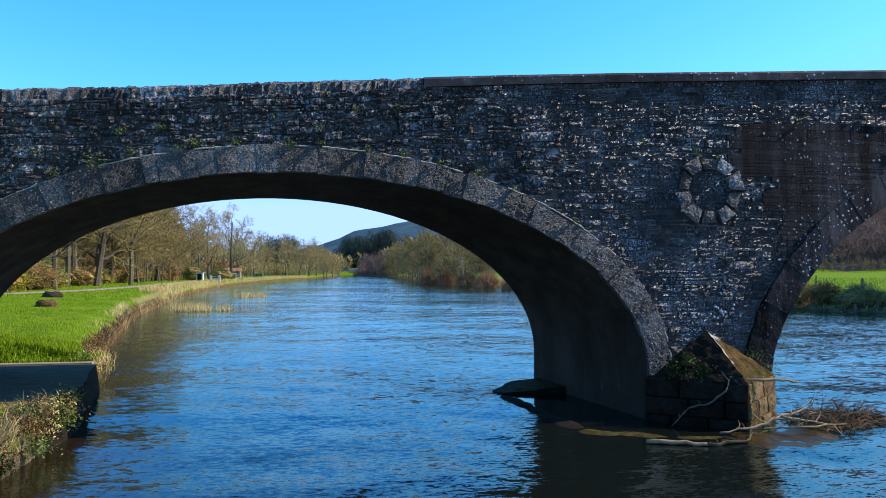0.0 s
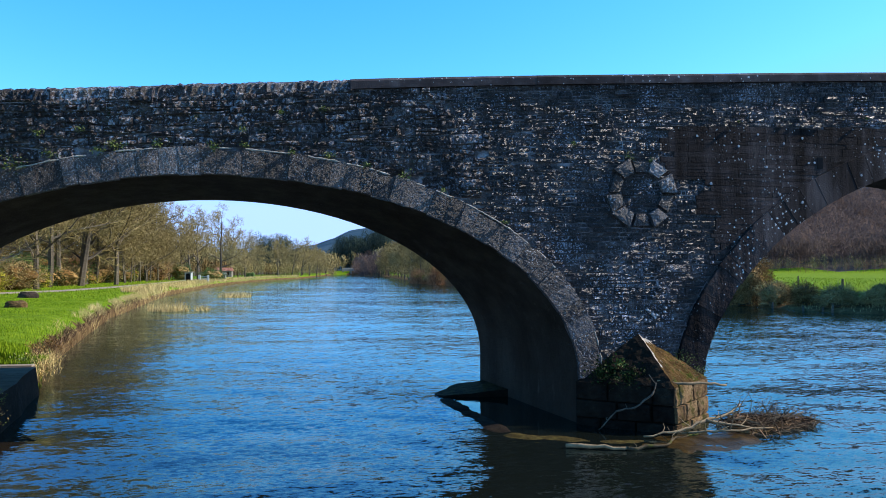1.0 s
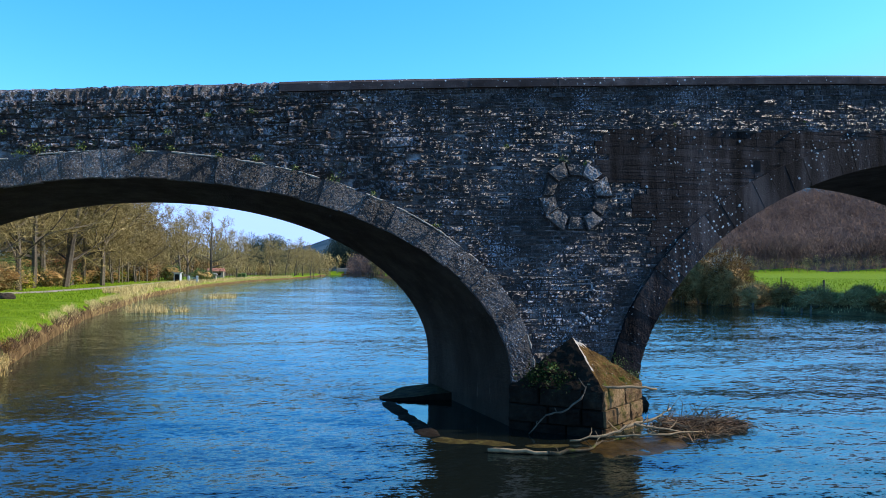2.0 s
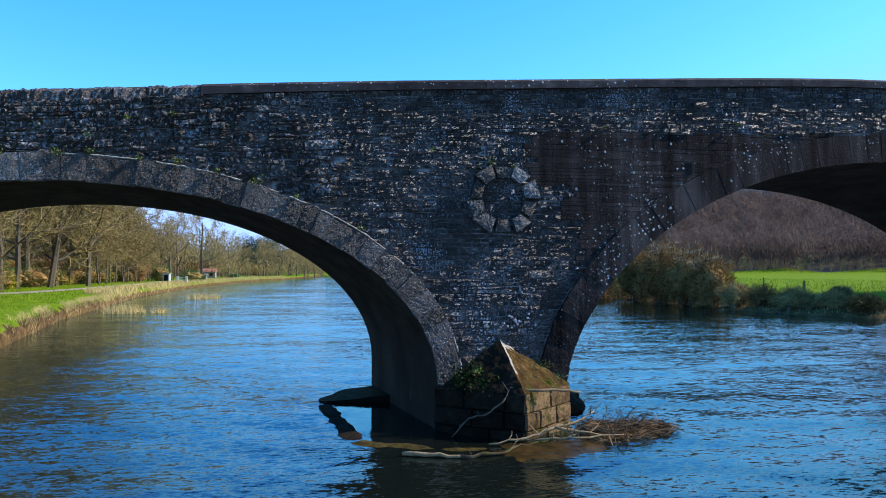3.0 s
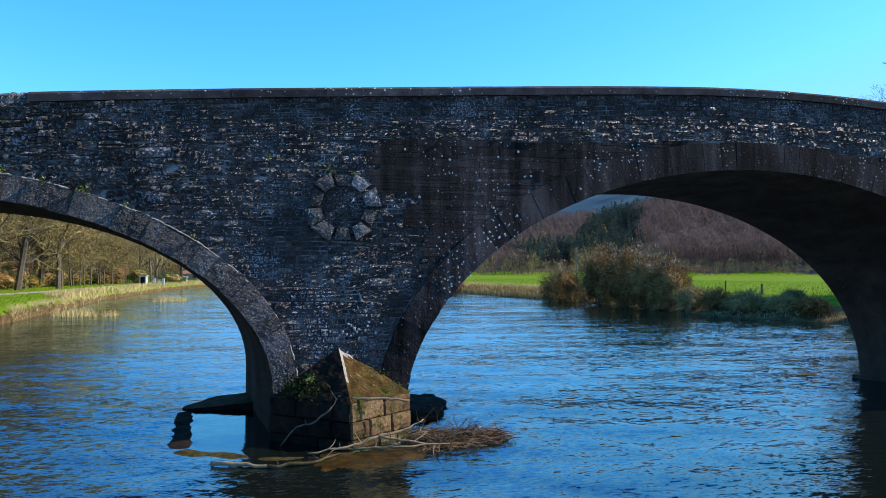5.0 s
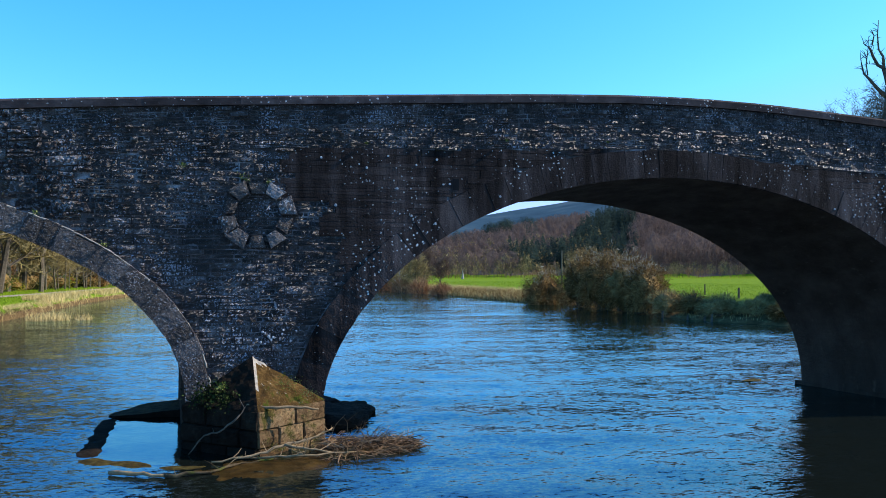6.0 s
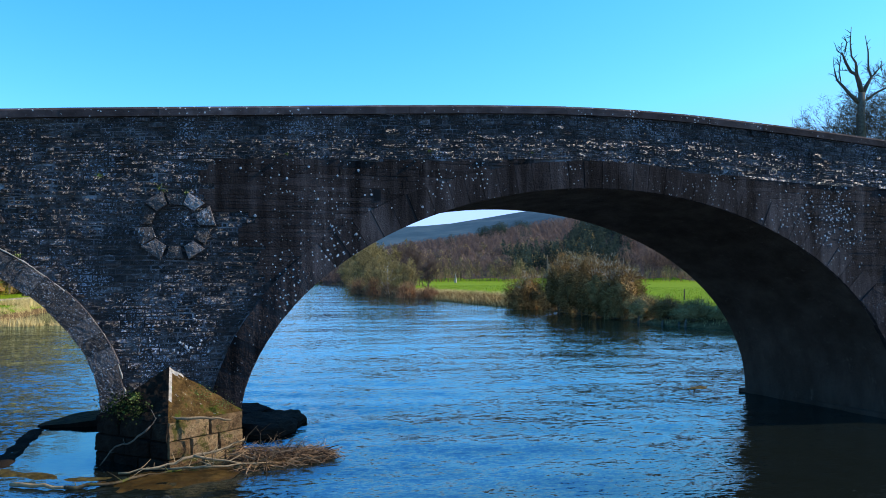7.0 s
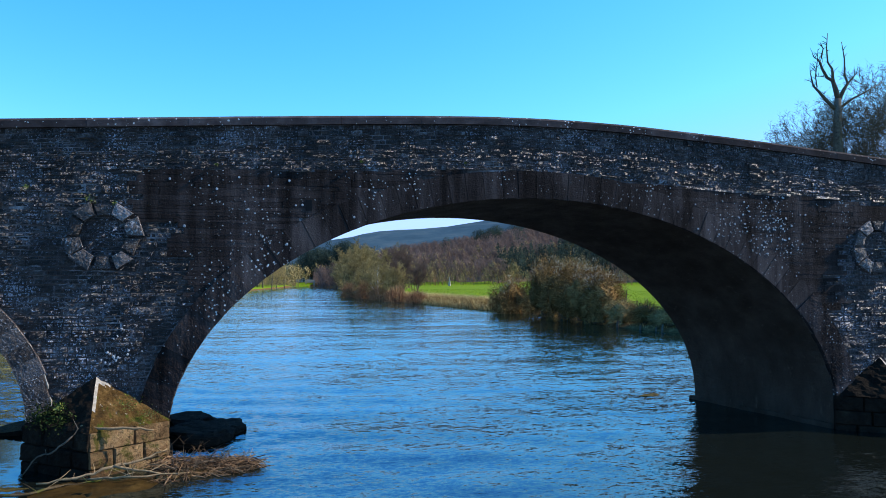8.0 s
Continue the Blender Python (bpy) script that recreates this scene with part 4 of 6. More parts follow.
def mound(name, line, half, top, drop, mat, label, seed, lumps=0.03):
    """A worn footing just awash: a strip along a line that falls away on both sides."""
    s = Soup()
    n, m = 40, 14
    d = [0.0]
    for p, q in zip(line, line[1:]):
        d.append(d[-1] + math.hypot(q[0] - p[0], q[1] - p[1]))
    for i in range(n + 1):
        u = d[-1] * i / n
        x, y = float(np.interp(u, d, [p[0] for p in line])), float(np.interp(u, d, [p[1] for p in line]))
        e = min(d[-1], u + 0.1)
        dx, dy = float(np.interp(e, d, [p[0] for p in line])) - float(np.interp(e - 0.2, d, [p[0] for p in line])), float(np.interp(e, d, [p[1] for p in line])) - float(np.interp(e - 0.2, d, [p[1] for p in line]))
        r = math.hypot(dx, dy) or 1
        w = float(np.interp(u, d, half))
        for j in range(m + 1):
            k = 2 * j / m - 1
            px, py = x - dy / r * w * k, y + dx / r * w * k
            end = max(0, abs(2 * i / n - 1) - 0.8) / 0.2
            s.v.append((px, py, top - drop * (abs(k) ** 2.5 + end * end) + lumps * noise.noise((px * 2.2, py * 2.2, seed)) + 0.4 * lumps * noise.noise((px * 7, py * 7, seed))))
    s.f = [(i * (m + 1) + j, (i + 1) * (m + 1) + j, (i + 1) * (m + 1) + j + 1, i * (m + 1) + j + 1) for i in range(n) for j in range(m)]
    s.m = [0] * len(s.f)
    bm = bmesh.new()
    bm.from_mesh(s.mesh(name, mat))
    rim = bmesh.ops.extrude_edge_only(bm, edges=[e for e in bm.edges if e.is_boundary])
    for v in rim["geom"]:
        if isinstance(v, bmesh.types.BMVert):
            v.co.z = -0.9
    bmesh.ops.recalc_face_normals(bm, faces=bm.faces)
    part(name, bm, mat, bridge, label)


mound("broken_kerb", [(4.75, 18.2), (4.9, 16.8), (5.05, 15.4), (5.2, 13.7)], [0.2, 0.26, 0.24, 0.3], 0.026, 0.06, M_ALGAE_SHADE, "broken weedy kerb of the old pier foot", 40, 0.04)
mound("front_slab", [(5.15, 13.75), (5.5, 13.35), (6.3, 12.95), (7.0, 12.6), (7.7, 12.35)], [0.3, 0.36, 0.34, 0.36, 0.3], 0.018, 0.07, M_WET, "mossy footing just awash before the pier", 41)
mound("submerged_apron", [(7.1, 12.35), (7.7, 12.15), (8.4, 12.2), (9.1, 12.5), (9.7, 12.9)], [0.45, 0.85, 1.05, 0.85, 0.4], 0.03, 0.08, M_AWASH, "brown stone apron just awash", 43)


def boulder_mesh(sx, sy, sz, seed):
    bm = bmesh.new()
    bmesh.ops.create_icosphere(bm, subdivisions=4, radius=1)
    for v in bm.verts:
        d = 1 + 0.22 * noise.noise(v.co * 1.6 + Vector((seed, 0, 0))) + 0.1 * noise.noise(v.co * 4.5) + 0.04 * noise.noise(v.co * 11)
        v.co = Vector((v.co.x * sx, v.co.y * sy, max(-0.6, min(0.72, v.co.z)) * sz)) * d
    return bm


for px, py, sx, sy, sz, lift in ((10.0, 16.7, 0.85, 1.3, 0.34, 0.02), (10.5, 17.6, 0.6, 0.9, 0.24, 0.0), (9.6, 18.4, 0.7, 0.9, 0.3, 0.02)):
    bm = boulder_mesh(sx, sy, sz, px * 7)
    for v in bm.verts:
        v.co += Vector((px, py, lift))
    part("starling_rock", bm, M_ALGAE_SHADE, bridge, "dark weedy rock at the foot of the pier")
slab("pier_plinth", [(7.0, 14.6), (9.7, 14.6), (8.85, 19.8), (6.25, 19.8)], 0.12, 1.4, M_SOFFIT, "", (0, 0), 7)
slab("pier_plinth", [(25.75, 14.4), (28.6, 14.4), (27.7, 19.7), (24.85, 19.7)], 0.12, 1.6, M_SOFFIT, "", (0, 0), 8)

# crusts of white lichen on the rubble above the cutwater
rl = random.Random(88)
crust = Soup()
for blob in range(30):
    px, pz, pr = rl.gauss(8.62, 0.2), rl.gauss(2.16, 0.07) + (rl.uniform(0.2, 0.7) if blob % 2 else 0), rl.uniform(0.008, 0.018) if blob % 2 else rl.uniform(0.018, 0.036)
    ring = [(px + pr * rl.uniform(0.6, 1.15) * math.cos(0.785 * q), FACE - 0.055 + rl.uniform(-0.004, 0.004), pz + pr * rl.uniform(0.6, 1.15) * math.sin(0.785 * q)) for q in range(8)]
    crust.add(ring + [(x, FACE, z) for x, _y, z in ring] + [(px, FACE - 0.063, pz)], [(q, (q + 1) % 8, 16) for q in range(8)] + [(q + 8, (q + 1) % 8 + 8, (q + 1) % 8, q) for q in range(8)])
# and scattered over the ashlar and the smooth ring, thickest beside the second medallion
for count, px0, pz0, wx, wz, r0, r1 in ((170, 23.9, 5.15, 0.5, 0.5, 0.01, 0.032), (90, 22.6, 4.9, 1.1, 0.55, 0.008, 0.03), (60, 25.4, 5.0, 0.7, 0.5, 0.006, 0.018), (70, 11.6, 5.3, 1.3, 0.6, 0.008, 0.034)):
    for _ in range(count):
        px, pz, pr = rl.gauss(px0, wx), rl.gauss(pz0, wz), r0 + (r1 - r0) * rl.random() ** 2
        if not in_ashlar(px, pz) or pz < arch_z(1, px) + 0.06:
            continue
        face = FACE - (0.058 if pz < arch_z(1, px, 0.65) else 0.028)
        ring = [(px + pr * rl.uniform(0.7, 1.15) * math.cos(0.785 * q), face - 0.006, pz + pr * rl.uniform(0.7, 1.15) * math.sin(0.785 * q)) for q in range(8)]
        crust.add(ring + [(x, FACE, z) for x, _y, z in ring] + [(px, face - 0.011, pz)], [(q, (q + 1) % 8, 16) for q in range(8)] + [(q + 8, (q + 1) % 8 + 8, (q + 1) % 8, q) for q in range(8)])
piece("lichen_crust", crust.mesh("lichen_crust", M_LICHEN), bridge, "round crusts of white lichen", kind="stuff")


# ---- the left bank ----
def prism(soup, outline, z0, z1, mat=0):
    n = len(outline)
    soup.add([(x, y, z0) for x, y in outline] + [(x, y, z1) for x, y in outline], [tuple(range(n - 1, -1, -1)), tuple(range(n, 2 * n))] + [(i, (i + 1) % n, (i + 1) % n + n, i + n) for i in range(n)], mat)


def bevelled_box(x0, x1, y0, y1, z0, z1, bevel=0.02):
    bm = bmesh.new()
    bmesh.ops.create_cube(bm, size=1)
    for v in bm.verts:
        v.co = ((x0 + x1) / 2 + v.co.x * (x1 - x0), (y0 + y1) / 2 + v.co.y * (y1 - y0), (z0 + z1) / 2 + v.co.z * (z1 - z0))
    if bevel:
        bmesh.ops.bevel(bm, geom=bm.edges[:], offset=bevel, segments=1, affect="EDGES")
    return bm


apron = thing("concrete_apron", "grey concrete apron under the arch beside the river", "quay", kind="structure")
# side faces get a near-black colour: the bridge's shade is painted in
slab("paving", [(-12, 13.6), (-4.25, 13.75), (-4.2, 15.4), (-5.0, 20.1), (-5.25, 20.75), (-7.7, 21.5), (-12, 22.8)], 0.69, 1.9, M_CONC, "", (0, 0), 21, apron, amp=0.012, cell=0.8, side=M_ALGAE_SHADE)


# the sunlit line at the apron's back edge is put into this strip's pale colour
part("kerb", bevelled_box(-12, -5.12, 20.2, 20.42, 0.4, 0.735, 0.015), M_PATH, apron, "kerb along the back of the apron, pale as its sunlit edge")


def build_quay_wall():
    rnd = random.Random(61)
    wall = thing("quay_wall", "low rubble quay wall overgrown with dry grass and ivy", "wall", kind="structure")
    s = Soup()
    prism(s, [(-7, -6), (-4.3, -6), (-4.3, 14.5), (-4.9, 14.5), (-7, 13.7)], -1.2, 0.72)
    piece("core", s.mesh("core", M_BANK), wall)
    for zb, zt in ((-0.4, -0.05), (-0.05, 0.22), (0.22, 0.5), (0.5, 0.75)):
        y = 6.0
        while y < 14.5:
            w = rnd.uniform(0.3, 0.75)
            e = min(14.52, y + w)
            s = Soup()
            block(s, [(y + 0.01, zb + 0.01), (e - 0.01, zb + 0.01), (e - 0.01, zt - 0.01), (y + 0.01, zt - 0.01)], 0, rnd.uniform(0.03, 0.12), rnd, 0.02, 0.03, 0.02, broken=0.015)
            s.v = [(-4.3 - b, a, z) for a, b, z in s.v]
            piece("stone", s.mesh("stone", M_QUAY), wall)
            y = e


build_quay_wall()


def blades(name, spots, height, width, mat, label, category, seed, lean=0.35, parent=None, kind="stuff", bend=0.4):
    """Grass: bent blades at the given (x, y, z) places, as one mesh."""
    rng = np.random.default_rng(seed)
    v, f = [], []
    for x, y, z in spots:
        a = rng.uniform(0, 6.283)
        b = rng.uniform(0, 6.283)
        h = height * rng.uniform(0.55, 1.3)
        lx, ly = math.cos(b) * h * lean * rng.uniform(0.2, 1.4), math.sin(b) * h * lean * rng.uniform(0.2, 1.4)
        dx, dy = math.cos(a) * width / 2, math.sin(a) * width / 2
        k = len(v)
        m = bend
        v += [(x - dx, y - dy, z - 0.03), (x + dx, y + dy, z - 0.03), (x + lx * m - dx * 0.7, y + ly * m - dy * 0.7, z + h * 0.6), (x + lx * m + dx * 0.7, y + ly * m + dy * 0.7, z + h * 0.6), (x + lx, y + ly, z + h)]
        f += [(k, k + 1, k + 3, k + 2), (k + 2, k + 3, k + 4)]
    me = bpy.data.meshes.new(name)
    me.from_pydata(v, [], f)
    me.materials.append(mat)
    ob = new(name, me)
    if parent:
        ob.parent = parent
        return tagged(ob, label, kind="stuff")
    return tagged(ob, label, category, kind=kind)


def scatter(n, seed, fn):
    rng = np.random.default_rng(seed)
    out = []
    while len(out) < n:
        p = fn(rng)
        if p:
            out.append(p)
    return out


def left_spot(y0, y1, d0, d1, power=1.0, clump=-2.0):
    def pick(rng):
        y = y0 + (y1 - y0) * rng.random() ** power
        x = left_bank(y) - rng.uniform(d0, d1)
        if 13.5 < y < 20.7 + (-5.2 - x) * 0.33 and x < -4:
            return None
        if noise.noise((x * 0.5, y * 0.5, 8)) < clump:
            return None
        return (x, y, ground_z(x, y))
    return pick


def right_spot(y0, y1, d0, d1, power=1.0):
    def pick(rng):
        y = y0 + (y1 - y0) * rng.random() ** power
        x = right_bank(y) + rng.uniform(d0, d1)
        return (x, y, ground_z(x, y))
    return pick


blades("meadow_grass", scatter(52000, 1, left_spot(20.4, 60, 0.45, 17, 1.5)), 0.075, 0.015, M_BLADE, "short bright green spring grass on the bank", "grass", 2)
blades("meadow_grass", scatter(16000, 3, left_spot(60, 150, 0.6, 30, 1.3)), 0.13, 0.04, M_BLADE, "short bright green spring grass on the bank", "grass", 4)
blades("dry_bank_grass", scatter(4200, 5, left_spot(30, 80, 0.0, 0.9, 0.6, 0.0)), 0.3, 0.014, M_STRAW, "dry straw-coloured grass along the river edge", "grass", 6, 0.8)
blades("dry_bank_grass", scatter(13000, 7, left_spot(78, 320, -0.3, 2.8, 1.4, -0.35)), 0.55, 0.04, M_STRAW, "dry straw-coloured grass along the river edge", "grass", 8, 0.6)
blades("bank_bramble", scatter(5200, 9, left_spot(21, 72, -0.1, 0.4, 1.4, -0.2)), 0.26, 0.018, M_STICK, "brown bramble stems hanging over the bank", "bramble", 10, 1.2)


def build_path():
    pts = [(-60, 44), (-40, 52), (-28, 60), (-23, 67), (-20.8, 78), (-20.3, 95), (-20.2, 120), (-20.6, 145), (-21, 175), (-20, 210)]
    s = Soup()
    fine = []
    for (x0, y0), (x1, y1) in zip(pts, pts[1:]):
        for k in range(12):
            t = k / 12
            fine.append((x0 + (x1 - x0) * t, y0 + (y1 - y0) * t))
    for i, (x, y) in enumerate(fine):
        a, b = fine[max(i - 1, 0)], fine[min(i + 1, len(fine) - 1)]
        d = Vector((b[0] - a[0], b[1] - a[1])).normalized()
        for k in (-0.85, -0.3, 0.3, 0.85):
            px, py = x + d.y * k, y - d.x * k
            s.v.append((px, py, ground_z(px, py) + (0.1 if abs(k) < 0.5 else 0.02)))
    for i in range(len(fine) - 1):
        for k in range(3):
            s.f.append((i * 4 + k, i * 4 + k + 1, i * 4 + k + 5, i * 4 + k + 4))
            s.m.append(0)
    tagged(new("pavement", s.mesh("pavement", M_PATH)), "pale gravel riverside path across the grass", "path", kind="structure")


build_path()


def boulder(x, y, sx, sy, sz, seed, mat, label):
    bm = boulder_mesh(sx, sy, sz, seed)
    me = bpy.data.meshes.new("boulder")
    bm.to_mesh(me)
    bm.free()
    me.materials.append(mat)
    ob = new("boulder", me)
    ob.location = (x, y, ground_z(x, y) + 0.35 * sz)
    return tagged(ob, label, "boulder")


boulder(-13.7, 44.6, 0.62, 0.4, 0.34, 3, M_BANK, "low tan boulder lying in the grass")
boulder(-17.6, 58.6, 0.7, 0.45, 0.42, 8, M_SOFFIT, "dark rounded boulder beside the path")


def reed_bed(x, y, rx, ry, n, h, seed):
    bed = thing("reed_bed", "clump of dry golden reeds standing in the shallows", "reeds", "reed beds", at=(0, 0, 0))
    rng = np.random.default_rng(seed)
    spots = []
    for _ in range(n):
        a, r = rng.uniform(0, 6.283), math.sqrt(rng.random())
        spots.append((x + math.cos(a) * r * rx, y + math.sin(a) * r * ry, -0.15))
    blades("reed_growth", spots, h, 0.03, M_STRAW, "", "", seed, 0.35, bed)
    low = [(px, py, 0.0) for px, py, _ in spots[: n // 2]]
    blades("litter", low, 0.25, 0.05, M_STRAW, "", "", seed + 1, 1.6, bed)


reed_bed(-8.3, 60.2, 1.5, 1.1, 520, 0.75, 12)
reed_bed(-5.9, 60.6, 0.6, 0.5, 120, 0.6, 14)
reed_bed(-5.8, 91, 1.9, 2.0, 520, 0.75, 16)


# ---- trees ----
def grow(wood, twigs, p, d, length, radius, level, rnd, spec):
    """A limb with its side limbs; the last level is fine twigs."""
    steps = spec["steps"][level]
    pts, radii = [p], [radius]
    tip = radius * spec["taper"]
    dirs = []
    for i in range(steps):
        wob = Vector((rnd.uniform(-1, 1), rnd.uniform(-1, 1), rnd.uniform(-1, 1))) * spec["wobble"][level]
        d = (d + wob + Vector((0, 0, spec["up"][level]))).normalized()
        p = p + d * (length / steps)
        pts.append(p)
        dirs.append(d)
        radii.append(radius + (tip - radius) * (i + 1) / steps)
    last = level == len(spec["kids"])
    if not last:
        tube(twigs if level else wood, pts, radii, 6 if level == 0 else 4 if level == 1 else 3, 1 if 0 < level < spec["fine"] else 0)
    else:
        side = Vector((rnd.uniform(-1, 1), rnd.uniform(-1, 1), rnd.uniform(-1, 1))).cross(d).normalized()
        twigs.add([q + side * r * k for q, r in zip(pts, radii) for k in (-1, 1)], [(2 * i, 2 * i + 1, 2 * i + 3, 2 * i + 2) for i in range(len(pts) - 1)])
        for _ in range(spec["sprigs"]):
            k = rnd.randrange(1, len(pts))
            o = pts[k] - (pts[k] - pts[k - 1]) * rnd.random()
            e = o + Vector((rnd.uniform(-1, 1), rnd.uniform(-1, 1), rnd.uniform(-0.5, 1.2))).normalized() * length * rnd.uniform(0.4, 0.9)
            side = Vector((rnd.uniform(-1, 1), rnd.uniform(-1, 1), rnd.uniform(-1, 1))).normalized() * spec["sprig_w"]
            twigs.add([o - side, o + side, e], [(0, 1, 2)])
        return
    n = spec["kids"][level]
    for i in range(n):
        t = spec["from"][level] + (1 - spec["from"][level]) * (i + rnd.random()) / n
        j = min(steps - 1, int(t * steps))
        o = pts[j] + (pts[j + 1] - pts[j]) * (t * steps - j)
        base = dirs[j]
        side = base.orthogonal().normalized()
        side.rotate(Matrix.Rotation(rnd.uniform(0, 6.283), 3, base))
        ang = radians(rnd.uniform(*spec["angle"][level]))
        nd = base * math.cos(ang) + side * math.sin(ang)
        r = (radius + (tip - radius) * t) * spec["thin"]
        grow(wood, twigs, o, nd, length * spec["shrink"][level] * (1.15 - 0.55 * t) * rnd.uniform(0.75, 1.2), max(r, spec["min_r"]), level + 1, rnd, spec)


BROAD = dict(steps=[6, 5, 3, 2], kids=[13, 8, 6], wobble=[0.08, 0.22, 0.25, 0.3], up=[0.05, 0.09, 0.05, 0.02], taper=0.3, fine=2, sprigs=9, sprig_w=0.02, **{"from": [0.16, 0.2, 0.15]}, angle=[(35, 78), (30, 65), (25, 60)], thin=0.55, shrink=[0.62, 0.5, 0.5], min_r=0.014)
SLIM = dict(BROAD, kids=[18, 7, 5], **{"from": [0.16, 0.15, 0.1]}, shrink=[0.38, 0.55, 0.5], angle=[(35, 70), (30, 60), (25, 60)], up=[0.12, 0.06, 0.03, 0.0])
WILLOW = dict(BROAD, kids=[12, 9, 6], **{"from": [0.02, 0.1, 0.1]}, shrink=[0.9, 0.45, 0.5], angle=[(15, 60), (20, 50), (20, 50)], sprigs=12, sprig_w=0.028, min_r=0.016)
DEAD = dict(BROAD, kids=[5, 3, 3], **{"from": [0.55, 0.3, 0.3]}, steps=[7, 6, 4, 3], wobble=[0.05, 0.28, 0.3, 0.3], angle=[(18, 36), (25, 50), (30, 60)], shrink=[0.48, 0.42, 0.5], sprigs=0, taper=0.16, min_r=0.03, up=[0.1, 0.3, 0.25, 0.2])
meshes = {}


def tree(kind, spec, height, radius, x, y, seed, bark, leaf, label, category="tree", group="", scale=1.0, turn=0.0, z=None):
    key = (kind, seed, bark.name, leaf.name)
    if key not in meshes:
        wood, twigs = Soup(), Soup()
        rnd = random.Random(seed)
        grow(wood, twigs, Vector((0, 0, -0.2)), Vector((rnd.uniform(-0.06, 0.06), rnd.uniform(-0.06, 0.06), 1)).normalized(), height, radius, 0, rnd, spec)
        meshes[key] = (wood.mesh("trunk", bark), twigs.mesh("crown", leaf, bark) if twigs.f else None)
    ob = thing(kind, label, category, group)
    ob.matrix_basis = pose(x, y, ground_z(x, y) if z is None else z, 0, 0, turn) @ Matrix.Diagonal((scale, scale, scale, 1))
    piece("trunk", meshes[key][0], ob)
    if meshes[key][1]:
        piece("crown", meshes[key][1], ob)
    return ob


rt = random.Random(77)
# the row of slim pale stems beyond the path
y = 118.0
while y < 168:
    tree("young_tree", SLIM, 11.5, 0.13, -25.4 + rt.uniform(-0.7, 0.7), y, 201 + rt.randrange(3), M_PALE, M_TWIG, "slim pale-stemmed bare tree beside the path", group="trees beside the path", scale=rt.uniform(0.85, 1.1), turn=rt.uniform(0, 360))
    y += rt.uniform(2.6, 4.0)
# the belt of bare trees behind
for i in range(30):
    x, y = -27 - 18 * rt.random() ** 1.3, 56 + 120 * rt.random()
    tree("bare_tree", BROAD, 11.0, 0.26, x, y, 301 + i % 4, M_BARK, M_TWIG, "bare spreading tree with brown budding twigs", group="trees along the left bank", scale=rt.uniform(0.98, 1.08) + 0.45 * ease(76, 104, y) - 0.2 * ease(125, 165, y), turn=rt.uniform(0, 360))
for x, y, sc in ((-24.5, 66, 1.05), (-26, 74, 1.1), (-25, 84, 1.2), (-27, 60, 1.0), (-31, 52, 0.95), (-29.5, 63, 1.1), (-26.5, 93, 1.25), (-25.5, 102, 1.25), (-27.5, 110, 1.3), (-30, 81, 1.25), (-33, 95, 1.35), (-23.5, 112, 1.1)):
    tree("bare_tree", BROAD, 11.0, 0.26, x, y, 301 + int(y) % 4, M_BARK, M_TWIG, "bare spreading tree with brown budding twigs", group="trees along the left bank", scale=sc * (0.95 + 0.35 * ease(82, 100, y)), turn=y * 31)
for x, y, sc in ((-15.9, 181, 1.25), (-20, 172, 1.1), (-24, 176, 1.2), (-24, 190, 1.2), (-14, 232, 1.0), (-13, 262, 1.0), (-6, 300, 1.15), (-1, 330, 1.15), (3, 350, 1.2), (7, 372, 1.25), (11, 398, 1.2), (-20, 250, 1.3), (-8, 350, 1.3), (14, 430, 1.2), (19, 470, 1.2), (4, 400, 1.4)):
    tree("bare_tree", BROAD, 11.0, 0.26, x, y, 301 + int(y) % 4, M_BARK, M_TWIG_OLIVE, "bare rounded tree on the far bank", group="trees up the river", scale=sc, turn=y * 17)


